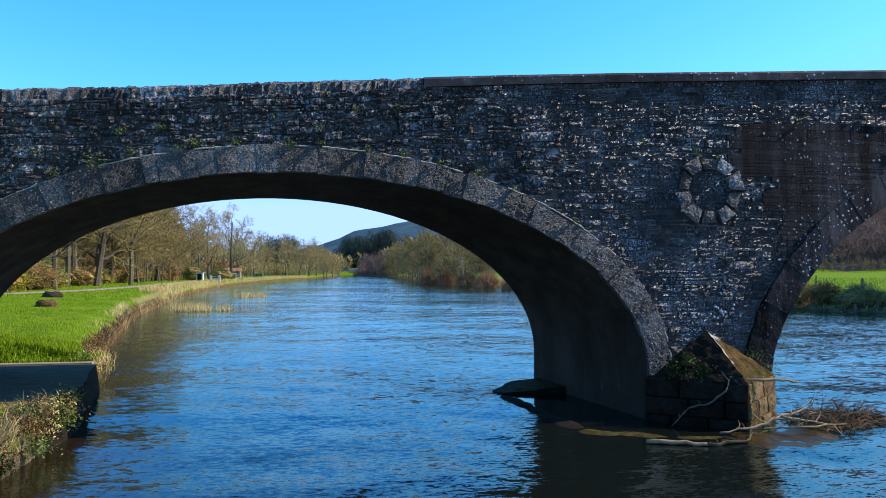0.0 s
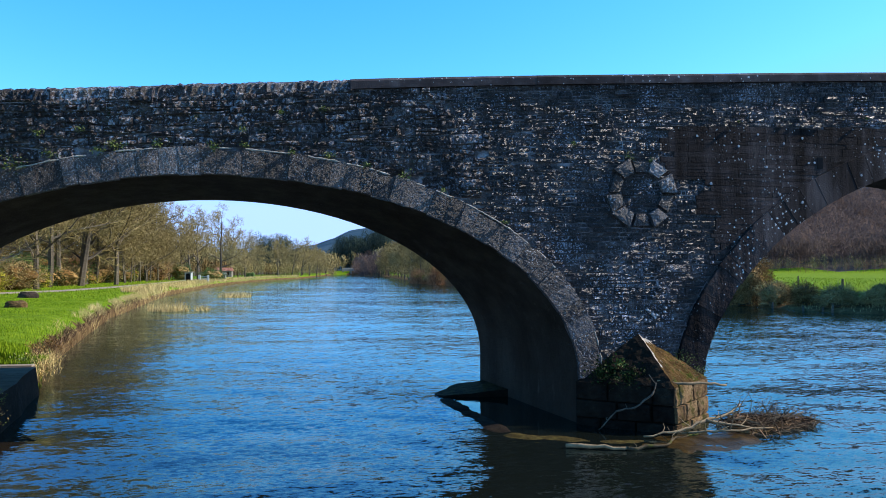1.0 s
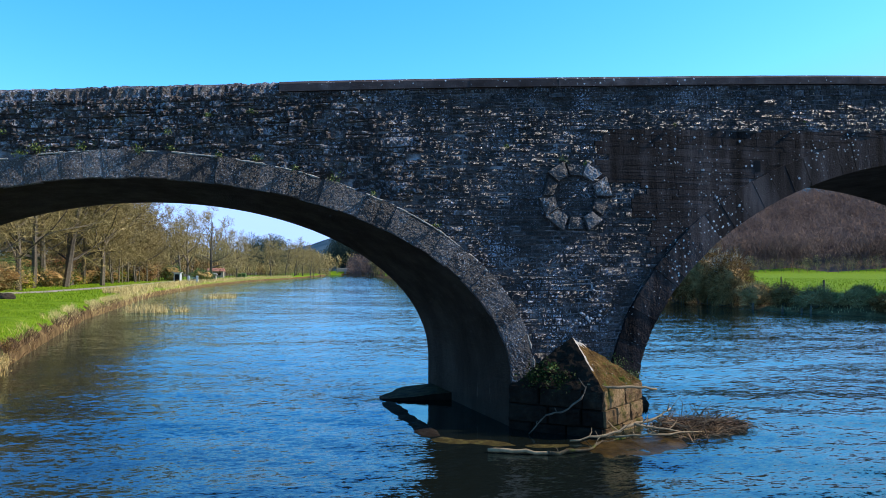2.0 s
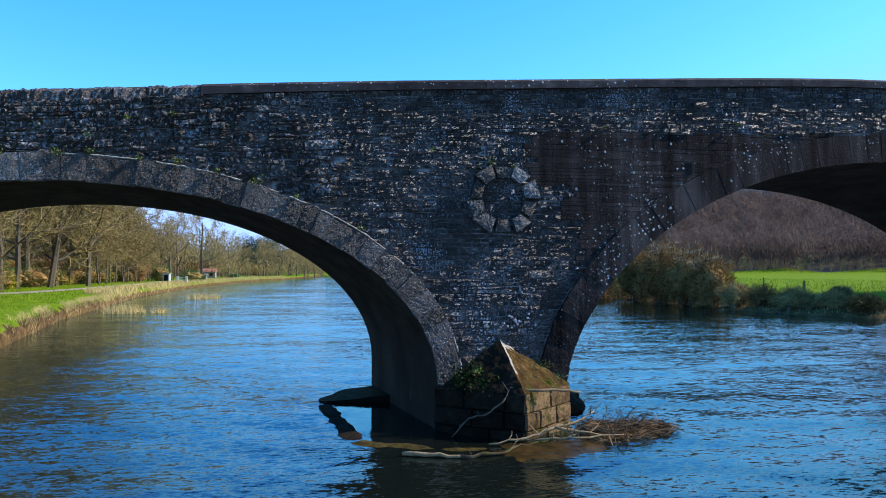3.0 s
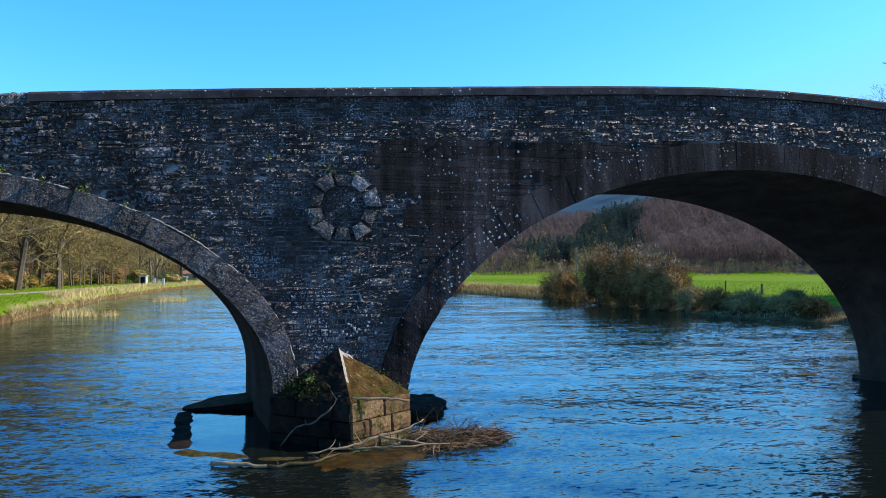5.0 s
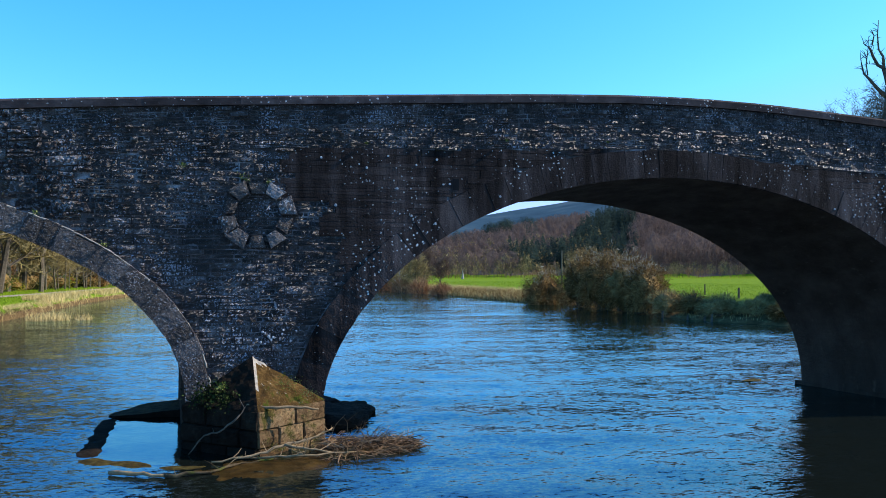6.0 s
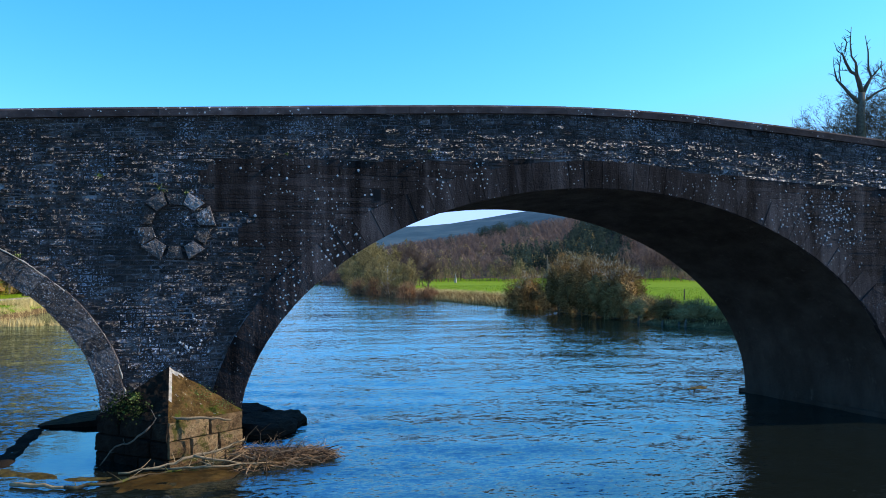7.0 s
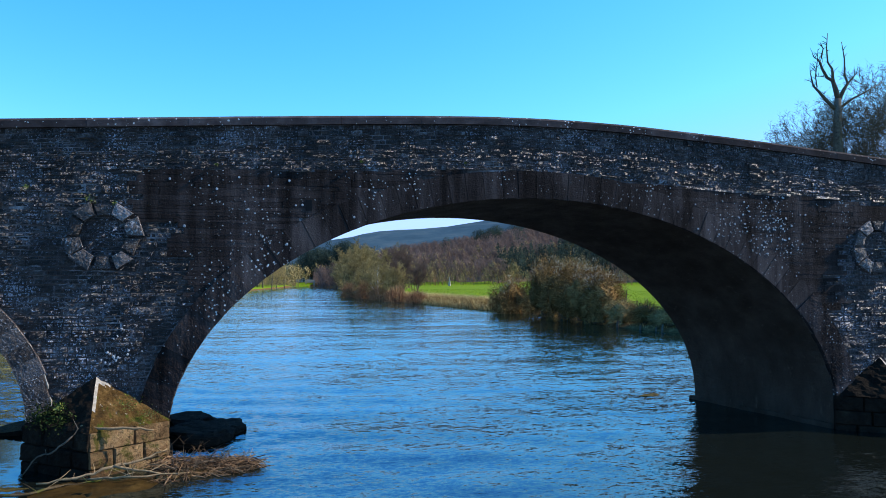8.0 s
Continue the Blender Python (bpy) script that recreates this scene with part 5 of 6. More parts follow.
def bush(x, y, rx, ry, h, n, seed, mats, label, group="", droop=0.3, tip=None, core=True, twig=0.5, width=0.03):
    """A thicket: a dark heart, arching shoots from the root and a shaggy coat of twigs."""
    rnd = random.Random(seed)
    ob = thing("bush", label, "bush", group, at=(0, 0, 0))
    base = ground_z(x, y)
    if core:
        bm = bmesh.new()
        bmesh.ops.create_icosphere(bm, subdivisions=3, radius=1)
        for v in bm.verts:
            d = 0.72 * (1 + 0.35 * noise.noise(v.co * 1.6 + Vector((seed, 0, 0))) + 0.2 * noise.noise(v.co * 4))
            v.co = Vector((x + v.co.x * rx * d, y + v.co.y * ry * d, base + h * 0.42 + v.co.z * h * 0.55 * d))
        part("heart", bm, M_BUSH, ob)
    stems, coat, tips = Soup(), Soup(), Soup()
    for _ in range(46):
        a = rnd.uniform(0, 6.283)
        r = rnd.random() ** 0.5
        o = Vector((x + math.cos(a) * rx * 0.35 * r, y + math.sin(a) * ry * 0.35 * r, base - 0.1))
        e = Vector((x + math.cos(a) * rx * r, y + math.sin(a) * ry * r, base + h * (1.02 - 0.45 * r * r) * rnd.uniform(0.8, 1.08)))
        m = (o + e) / 2 + Vector((0, 0, h * 0.18))
        tube(stems, [o, m, e], [0.05, 0.035, 0.012], 3)
    for _ in range(n):
        a, b = rnd.uniform(0, 6.283), math.asin(rnd.uniform(-0.7, 1))
        rr = rnd.uniform(0.68, 1.0)
        lump = 1 + 0.5 * noise.noise((math.cos(a) * 1.7 + seed, math.sin(a) * 1.7, b * 1.7))
        q = Vector((math.cos(a) * math.cos(b), math.sin(a) * math.cos(b), math.sin(b)))
        o = Vector((x + q.x * rx * rr * lump, y + q.y * ry * rr * lump, max(base, base + h * 0.4 + q.z * h * 0.6 * rr * lump)))
        d = (q * rnd.uniform(0.3, 1) + Vector((rnd.uniform(-0.8, 0.8), rnd.uniform(-0.8, 0.8), rnd.uniform(-0.6, 1.0) - droop))).normalized() * twig * rnd.uniform(0.5, 1.5)
        s = d.orthogonal().normalized() * width
        s.rotate(Matrix.Rotation(rnd.uniform(0, 6.283), 3, d.normalized()))
        target = tips if tip and q.z > 0.6 and rnd.random() < 0.35 and noise.noise((q.x * 2, q.y * 2, seed)) > 0 else coat
        target.add([o - s, o + s, o + d * 0.6 + s * 0.5, o + d], [(0, 1, 2), (0, 2, 3)])
    piece("framework", stems.mesh("framework", mats[0]), ob)
    piece("foliage", coat.mesh("foliage", mats[1]), ob)
    if tips.f:
        piece("catkin_growth", tips.mesh("catkin_growth", tip), ob, "silvery catkin tips", kind="stuff")
    return ob


# shrubs at the foot of the left-hand trees
for x, y, h, m, lab in ((-24.5, 57, 3.2, M_YELLOW, "yellow-green shrub at the edge of the trees"), (-27, 61, 3.5, M_YELLOW, "yellow-green shrub at the edge of the trees"), (-25.5, 70, 2.2, M_YELLOW, "yellow-green shrub at the edge of the trees"), (-26, 80, 2.8, M_TWIG, "russet undergrowth below the bare trees"), (-28, 88, 3.5, M_HEDGE, "dark evergreen shrub below the bare trees"), (-28, 75, 5, M_HEDGE, "dark ivy-clad shrub below the bare trees"), (-30, 100, 4, M_HEDGE, "dark evergreen shrub below the bare trees"), (-30, 115, 4, M_TWIG_RED, "russet undergrowth below the bare trees"), (-30, 132, 4, M_HEDGE, "dark evergreen shrub below the bare trees"), (-26, 158, 4.5, M_TWIG_RED, "russet undergrowth below the bare trees"), (-22.5, 166, 3.5, M_HEDGE, "dark evergreen shrub beside the hut"), (-17, 172, 2.6, M_HEDGE, "green shrub in a riverside garden")):
    bush(x, y, 2.6, 2.6, h, 2600, int(y), (M_BARK, m), lab, "shrubs below the trees", width=0.03, twig=0.35)
for i in range(15):
    x, y = -27.4 - 1.5 * rt.random(), 62 + 6.6 * i + rt.uniform(-2, 2)
    bush(x, y, 2.4, 2.8, rt.uniform(1.8, 3.4), 1000, 700 + i, (M_BARK, (M_YELLOW, M_HEDGE, M_TWIG, M_IVY)[i * 7 % 4]), "mixed bare undergrowth between the tree stems", "shrubs below the trees", width=0.035, twig=0.4)
bush(-7.6, 33.5, 0.55, 1.0, 0.8, 700, 91, (M_STICK, M_STICK), "bare reddish bramble hanging over the bank", core=False, twig=0.3, width=0.008)

# ---- the right bank ----
BUSHES = [(39.6, 84.0, 2.6, 2.6, 5.4), (41.4, 76.0, 2.9, 3.0, 6.0), (41.2, 70.0, 3.0, 3.0, 6.2), (40.8, 64.5, 2.6, 2.8, 5.2), (40.4, 60.5, 1.9, 2.0, 4.4)]
for i, (x, y, rx, ry, h) in enumerate(BUSHES):
    bush(x, y, rx, ry, h, 8000, 400 + i, (M_BARK, M_BUSH), "dense dark bramble and willow thicket on the river bank", "thickets on the right bank", tip=M_CATKIN, width=0.022, twig=0.42)
for i, (x, y, rx, h) in enumerate(((40.9, 57.0, 1.5, 2.0), (41.3, 54.0, 1.3, 1.7), (41.9, 50.8, 1.5, 1.5), (43.2, 48.4, 1.1, 1.0), (43.7, 45.6, 1.2, 1.1), (46.5, 51.5, 0.8, 0.7), (44, 41, 1.5, 1.3), (42.5, 37, 1.6, 1.7))):
    bush(x, y, rx, rx, h, 2600, 500 + i, (M_BARK, (M_TWIG_OLIVE, M_BUSH, M_TWIG)[i % 3]), "low brown bramble scrub on the earth bank", "scrub on the right bank", width=0.016, twig=0.34)
blades("dry_bank_grass", scatter(15000, 21, right_spot(82, 165, 0.1, 5.0)), 0.75, 0.045, M_STRAW, "pale dry grass on the bank below the field", "grass", 22, 0.9)
blades("bank_bramble", scatter(7000, 121, right_spot(80, 128, 0.0, 3.2)), 0.85, 0.04, M_BUSH, "brown bramble stems among the dry grass", "bramble", 122, 0.9)
blades("dry_bank_grass", scatter(900, 23, right_spot(40, 84, 0.6, 2.6)), 0.22, 0.025, M_STRAW, "pale dry grass on the bank below the field", "grass", 24, 0.6)
blades("field_grass", scatter(16000, 25, right_spot(40, 210, 4.0, 60, 1.5)), 0.16, 0.05, M_BLADE, "bright green grass of the riverside field", "grass", 26)
for x, y, rx, h, m in ((34.5, 139, 2.2, 2.8, M_TWIG_RED), (36.5, 128, 1.8, 2.2, M_TWIG_RED), (33, 150, 2.2, 3.0, M_TWIG_RED), (31.5, 163, 2.0, 3.4, M_TWIG_RED), (30, 178, 2.4, 3.2, M_TWIG_RED), (33.5, 174, 3.0, 4.5, M_TWIG_OLIVE)):
    bush(x, y, rx, rx, h * 1.3, 3400, int(y), (M_BARK, m), "russet willow scrub at the water's edge", "willow scrub", core=False, twig=1.0, width=0.018, droop=-0.5)
for x, y, sc, lf in ((33.5, 158, 1.0, M_TWIG_OLIVE), (35.5, 150, 0.95, M_TWIG_OLIVE), (32.5, 172, 1.1, M_TWIG_OLIVE), (36.5, 166, 1.1, M_TWIG), (31.5, 186, 1.0, M_TWIG), (35, 190, 1.15, M_TWIG), (39, 158, 1.0, M_TWIG_GREY), (41, 180, 1.2, M_TWIG_GREY), (44, 200, 1.2, M_TWIG), (38, 212, 1.2, M_TWIG), (40, 146, 0.7, M_TWIG_GREY)):
    tree("willow", WILLOW, 6.4, 0.16, x, y, 601 + int(y) % 3, M_BARK, lf, "many-stemmed bare willow leaning over the river", group="willows on the point", scale=sc, turn=y * 13)
tree("birch", SLIM, 8.5, 0.15, 33.0, 153, 203, M_WHITE, M_TWIG, "slender white-barked birch among the willows", scale=0.9)


def fence_post(x, y, h, label, r=0.07):
    ob = thing("fence_post", label, "post", "posts", at=(0, 0, 0))
    s = Soup()
    z = ground_z(x, y)
    tube(s, [(x, y, z - 0.2), (x + 0.01, y, z + h * 0.5), (x + 0.02, y, z + h)], [r, r * 0.95, r * 0.85], 7)
    piece("shaft", s.mesh("shaft", M_BARK), ob)


fence_post(49.1, 59.3, 0.95, "weathered wooden fence post in the field", 0.11)
for x, y in ((52, 79), (54, 92), (57, 108), (51, 68), (60, 125), (50.5, 100)):
    fence_post(x, y, 1.1, "thin weathered fence post in the field", 0.07)
for x, y, h in ((39.6, 55.6, 0.55), (40.2, 49.3, 0.6), (39.9, 52.2, 0.4), (40.4, 50.6, 0.35)):
    s = Soup()
    ob = thing("mooring_stake", "short dark rotten stake standing in the shallows", "post", "stakes", at=(0, 0, 0))
    tube(s, [(x, y, -1), (x, y, h * 0.5), (x + 0.05, y, h)], [0.09, 0.09, 0.06], 6)
    piece("shaft", s.mesh("shaft", M_BARK), ob)
pole = thing("utility_pole", "thin pale utility pole behind the thickets", "pole", at=(0, 0, 0))
s = Soup()
tube(s, [(51.8, 110, 1.5), (51.8, 110, 7.4)], [0.13, 0.09], 8)
piece("shaft", s.mesh("shaft", M_PALE), pole)

dead = thing("dead_tree", "tall dead tree with broken bare limbs", "tree", at=(54.15, 47.2, 0.8))
dead.rotation_euler = (0, 0, radians(-12.7))
for along, thick in (
    ([(0.0, 0, 0.8), (-0.07, 0, 14.16), (-0.1, 0, 16.2), (0.0, 0, 17.94)], [0.62, 0.5, 0.44, 0.36]),
    ([(0.0, 0.0, 17.94), (-0.17, 0.25, 18.74), (-0.36, 0.5, 19.39), (-0.77, 0.75, 19.61), (-1.09, 1.0, 20.26), (-1.31, 1.25, 20.92), (-1.63, 1.5, 21.19), (-1.79, 1.75, 21.35)], [0.3, 0.27, 0.22, 0.17, 0.15, 0.12, 0.08, 0.03]),
    ([(-0.36, -0.0, 19.39), (-0.42, -0.25, 20.26), (-0.77, -0.5, 20.77), (-0.86, -0.75, 21.86), (-0.77, -1.0, 23.03)], [0.17, 0.13, 0.1, 0.07, 0.03]),
    ([(-0.28, 0.0, 17.14), (-0.94, 0.25, 17.87), (-1.45, 0.5, 18.52), (-1.85, 0.75, 18.96), (-1.96, 1.0, 19.54), (-2.05, 1.25, 20.12)], [0.22, 0.18, 0.15, 0.11, 0.08, 0.03]),
    ([(0.1, 0.0, 17.94), (0.48, 0.25, 18.67), (0.8, 0.5, 19.17), (0.6, 0.75, 19.83), (0.62, 1.0, 21.14), (0.45, 1.25, 22.37)], [0.25, 0.2, 0.15, 0.11, 0.08, 0.03]),
    ([(0.29, -0.0, 17.36), (1.09, -0.25, 17.94), (1.96, -0.5, 18.38), (3.42, -0.75, 19.25)], [0.16, 0.12, 0.09, 0.03]),
    ([(-1.6, -0.0, 18.81), (-1.73, -0.25, 19.68), (-1.6, -0.5, 20.63), (-1.53, -0.75, 21.79)], [0.07, 0.06, 0.05, 0.02]),
    ([(-1.24, -0.0, 21.14), (-1.09, -0.25, 21.86), (-1.19, -0.5, 22.08)], [0.09, 0.06, 0.02]),
    ([(0.83, -0.0, 19.22), (1.24, -0.25, 19.68), (1.45, -0.5, 19.94)], [0.1, 0.07, 0.02]),
    ([(-1.09, 0.0, 19.68), (-1.6, 0.25, 19.68), (-1.74, 0.5, 20.41)], [0.07, 0.05, 0.02]),
):
    s = Soup()
    tube(s, [(u, d * 0.12, z - 0.8) for u, d, z in along], [r * 0.7 for r in thick], 7)
    piece("limb" if thick[0] < 0.5 else "trunk", smooth(s.mesh("limb", M_BARK)), dead)
    if thick[0] < 0.5:      # a few brittle twigs left on each limb
        s = Soup()
        for (u0, d0, z0), (u1, d1, z1) in zip(along, along[1:]):
            for _ in range(3):
                f = rt.random()
                o = Vector((u0 + (u1 - u0) * f, (d0 + (d1 - d0) * f) * 0.12, z0 + (z1 - z0) * f - 0.8))
                e = Vector((rt.uniform(-1, 1), rt.uniform(-0.6, 0.6), rt.uniform(-0.1, 1.1))).normalized() * rt.uniform(0.15, 0.75)
                tube(s, [o, o + e * 0.5 + Vector((rt.uniform(-0.08, 0.08), 0, 0.04)), o + e], [0.03, 0.022, 0.008], 4)
        piece("dead_twig", s.mesh("dead_twig", M_BARK), dead, kind="stuff")
FINE = dict(BROAD, kids=[17, 11, 7], sprigs=5, sprig_w=0.013, min_r=0.012, taper=0.06, angle=[(30, 62), (25, 60), (25, 60)], shrink=[0.5, 0.5, 0.5])
for x, y, sc, sd in ((53.2, 49.0, 1.12, 802), (54.4, 48.4, 1.2, 801), (52.6, 50.5, 1.0, 801), (56.3, 46.4, 1.25, 802), (55.6, 48.6, 1.22, 801), (57.6, 47.2, 1.32, 802), (60, 48, 1.45, 801), (63, 49, 1.6, 802), (54.9, 49.6, 1.06, 802), (57, 50, 1.3, 801)):
    tree("bare_ash", FINE, 11.0, 0.24, x, y, sd, M_BARK, M_BARK, "tall fine-twigged bare ash behind the bridge", group="trees behind the bridge", scale=sc, turn=sd * 40 + y)
stump = tree("dead_stump", dict(DEAD, kids=[5, 3, 2]), 4.2, 0.75, 98.5, 368, 713, M_PEAK, M_PEAK, "bleached broken tree stump in the field", scale=1.05)


# ---- far woods ----
def far_wood(name, spots, mat, label, seed, conifer=False, n=70, leaf=0.75):
    """Many small trees as one mass: thin stems and rounded or pointed crowns of small slivers."""
    rng = np.random.default_rng(seed)
    v, f = [], []
    for x, y, z, h in spots:
        k = len(v)
        w = 0.16
        v += [(x - w, y, z - 4), (x + w, y, z - 4), (x, y, z + h * 0.8)]
        f.append((k, k + 1, k + 2))
        wide = rng.uniform(0.2, 0.32) * h
        for i in range(n):
            k = len(v)
            a, b = rng.uniform(0, 6.283), rng.uniform(-1, 1)
            c = math.sqrt(1 - b * b)
            if conifer:
                t = rng.random() ** 0.7
                r = wide * 0.75 * (1 - t) * rng.uniform(0.6, 1.1) + 0.2
                o = np.array((x + math.cos(a) * r, y + math.sin(a) * r, z + h * (0.15 + 0.85 * t)))
                size = 0.09 * h * leaf * (1.15 - 0.6 * t)
            else:
                r = rng.uniform(0.75, 1.05)
                o = np.array((x + math.cos(a) * c * wide * r, y + math.sin(a) * c * wide * r, z + h * (0.6 + 0.38 * b * r)))
                size = 0.043 * h * leaf
            if conifer:
                d = rng.normal(size=(3, 3)) * size
                d[:, 2] *= 0.8
                v += [tuple(o + d[0]), tuple(o + d[1] * 0.45), tuple(o + d[2] * 0.45)]
            else:       # twigs lie loosely in the skin of the crown
                side = np.array((-math.sin(a), math.cos(a), rng.normal() * 0.25)) * size
                rise = np.array((-math.cos(a) * b, -math.sin(a) * b, c + 0.3)) * size * rng.uniform(1.0, 2.2) + side * rng.normal() * 0.6 + rng.normal(size=3) * size * 0.3
                v += [tuple(o - side * 0.4), tuple(o + side * 0.4), tuple(o + rise)]
            f.append((k, k + 1, k + 2))
    me = bpy.data.meshes.new(name)
    me.from_pydata(v, [], f)
    me.materials.append(mat)
    return tagged(new(name, me), label, "woodland", kind="stuff")


def polar(az0, az1, r0, r1, h0, h1, keep=None):
    def pick(rng):
        az, r = radians(rng.uniform(az0, az1)), math.sqrt(rng.uniform(r0 * r0, r1 * r1))
        x, y = 10 + r * math.sin(az), r * math.cos(az)
        if keep and not keep(math.degrees(az), r, x, y):
            return None
        return (x, y, ground_z(x, y), rng.uniform(h0, h1))
    return pick


far_wood("bare_woodland", scatter(2300, 31, polar(24.5, 48, 425, 660, 14, 21, lambda a, r, x, y: a > 26.5 + 2 * noise.noise((r / 40, 0, 0)))), M_TWIG_GREY, "grey-brown leafless wood on the hillside", 32, n=115, leaf=0.8)
far_wood("bare_woodland", scatter(2500, 33, polar(3.5, 23, 420, 800, 9, 16, lambda a, r, x, y: (a < 17.5 + 2 * noise.noise((r / 50, 0, 4)) or r > 515 + max(0, a - 21.5) * 75))), M_TWIG_GREY, "grey-brown leafless wood on the hillside", 34, n=110, leaf=1.0)
far_wood("bare_woodland", scatter(420, 131, polar(5, 24, 418, 560, 8, 14, lambda a, r, x, y: noise.noise((x / 25, y / 25, 9)) > 0.1)), M_TWIG, "brown budding trees at the foot of the hill", 132, n=120, leaf=0.9)
far_wood("hedgerow", scatter(420, 51, polar(5, 48, 404, 432, 4, 9)), M_TWIG, "bare bushes and small trees edging the field", 52, n=60, leaf=0.9)
far_wood("hedgerow", scatter(160, 53, polar(5, 48, 398, 412, 3, 6)), M_TWIG_RED, "russet bushes at the foot of the wood", 54, n=60, leaf=0.9)
far_wood("conifer_wood", scatter(2600, 39, polar(-4, 32, 900, 1300, 8, 13, lambda a, r, x, y: noise.noise((x / 110, y / 110, 6)) > -0.25)), M_CONIFER, "distant conifers on the ridge", 40, True, 12, 1.5)
far_wood("conifer_wood", scatter(1100, 35, polar(17, 30, 440, 790, 8, 19, lambda a, r, x, y: noise.noise((x / 30, y / 30, 2)) < 0.2 and (r < 505 + 25 * noise.noise((a * 2, 0, 1)) if a < 21.5 else r < 505 + (a - 21.5) * 75) and (a < 26.5 or r > 650))), M_CONIFER, "dark conifer plantation on the hillside", 36, True, 90, 0.75)
far_wood("conifer_wood", scatter(70, 37, polar(13, 19, 560, 760, 14, 22, lambda a, r, x, y: noise.noise((x / 30, y / 30, 7)) > 0.25)), M_CONIFER, "dark pines standing over the bare wood", 38, False, 260, 0.6)
far_wood("conifer_wood", scatter(120, 41, polar(2.2, 6.0, 650, 720, 14, 33, lambda a, r, x, y: y > 648 and noise.noise((x / 14, 0, 3)) > -0.3)), M_CONIFER, "tall dark pines beyond the river bend", 42, False, 420, 0.55)
far_wood("conifer_wood", scatter(34, 43, polar(-4.5, -0.5, 330, 420, 14, 21, lambda a, r, x, y: x < left_bank(y) - 12)), M_CONIFER, "dark pines behind the far bank", 44, False, 380, 0.5)
far_wood("bare_woodland", scatter(420, 45, polar(-14, 8, 480, 700, 12, 18, lambda a, r, x, y: x < left_bank(y) - 3 or y > 645 or x > right_bank(y) + 4)), M_TWIG_OLIVE, "bare wood around the river bend", 46, leaf=1.4)
far_wood("hedgerow", scatter(200, 63, lambda g: (lambda y: (lambda x: (x, y, ground_z(x, y), g.uniform(3, 7)))(left_bank(y) - g.uniform(3, 13)))(g.uniform(225, 600))), M_TWIG_OLIVE, "olive thicket down to the far river bank", 64, n=90, leaf=1.0)
far_wood("hedgerow", scatter(300, 57, lambda g: (lambda y: (lambda x: (x, y, ground_z(x, y), g.uniform(2.5, 6)))(left_bank(y) - g.uniform(10, 34)))(g.uniform(165, 420))), M_BUSH, "dark garden hedges and shrubs behind the far bank", 58, n=70, leaf=1.1)
far_wood("hedgerow", scatter(220, 59, lambda g: (lambda y: (lambda x: (x, y, ground_z(x, y), g.uniform(2.0, 4.5)))(-30 - g.uniform(0, 14)))(g.uniform(48, 165))), M_BUSH, "brown undergrowth at the back of the tree belt", 60, n=70, leaf=1.0)
far_wood("bare_woodland", scatter(1500, 47, polar(-62, -5, 70, 420, 12, 19, lambda a, r, x, y: x < left_bank(y) - 22)), M_TWIG, "bare wood behind the riverside trees", 48, n=50)

for i in range(16):
    y = 206 + 13 * i + rt.uniform(-4, 4)
    x = right_bank(y) + rt.uniform(0.5, 9)
    tree("willow", WILLOW, 6.4, 0.16, x, y, 601 + i % 3, M_BARK, (M_TWIG, M_TWIG_OLIVE, M_TWIG)[i % 3], "rounded bare willow lining the far reach", group="willows on the far reach", scale=rt.uniform(1.3, 1.8), turn=i * 77)
far_wood("bare_woodland", scatter(200, 49, lambda g: (lambda y: (lambda x: (x, y, ground_z(x, y), g.uniform(5, 12)))(right_bank(y) + g.uniform(0.5, 22)))(g.uniform(200, 600))), M_TWIG, "bare trees lining the far reach of the river", 50)
# ---- houses and garden things far up the left bank ----
hut = thing("hut", "small white-framed hut beside the path", "hut", at=(0, 0, 0))
hz0 = ground_z(-19.2, 152)
part("wall", bevelled_box(-19.9, -18.7, 151.5, 153.5, hz0 - 0.2, hz0 + 1.7), M_WHITE, hut)
part("roof", bevelled_box(-20.1, -18.5, 151.2, 153.8, hz0 + 1.7, hz0 + 1.85), M_RENDER, hut)
# flat panel before the wall; the doorway's inner shade is in its colour
part("doorway", bevelled_box(-19.7, -18.9, 151.44, 151.5, hz0, hz0 + 1.5, 0), M_DARK, hut)
gate = thing("white_gate", "low white gate between pillars", "gate", at=(0, 0, 0))
for x in (-17.6, -16.0):
    part("pillar", bevelled_box(x, x + 0.4, 153, 153.4, hz0 - 0.3, hz0 + 1.2), M_WHITE, gate)
for z in (0.3, 0.6, 0.9):
    part("rail", bevelled_box(-17.2, -16.0, 153.15, 153.25, hz0 + z - 0.05, hz0 + z + 0.05, 0), M_WHITE, gate)


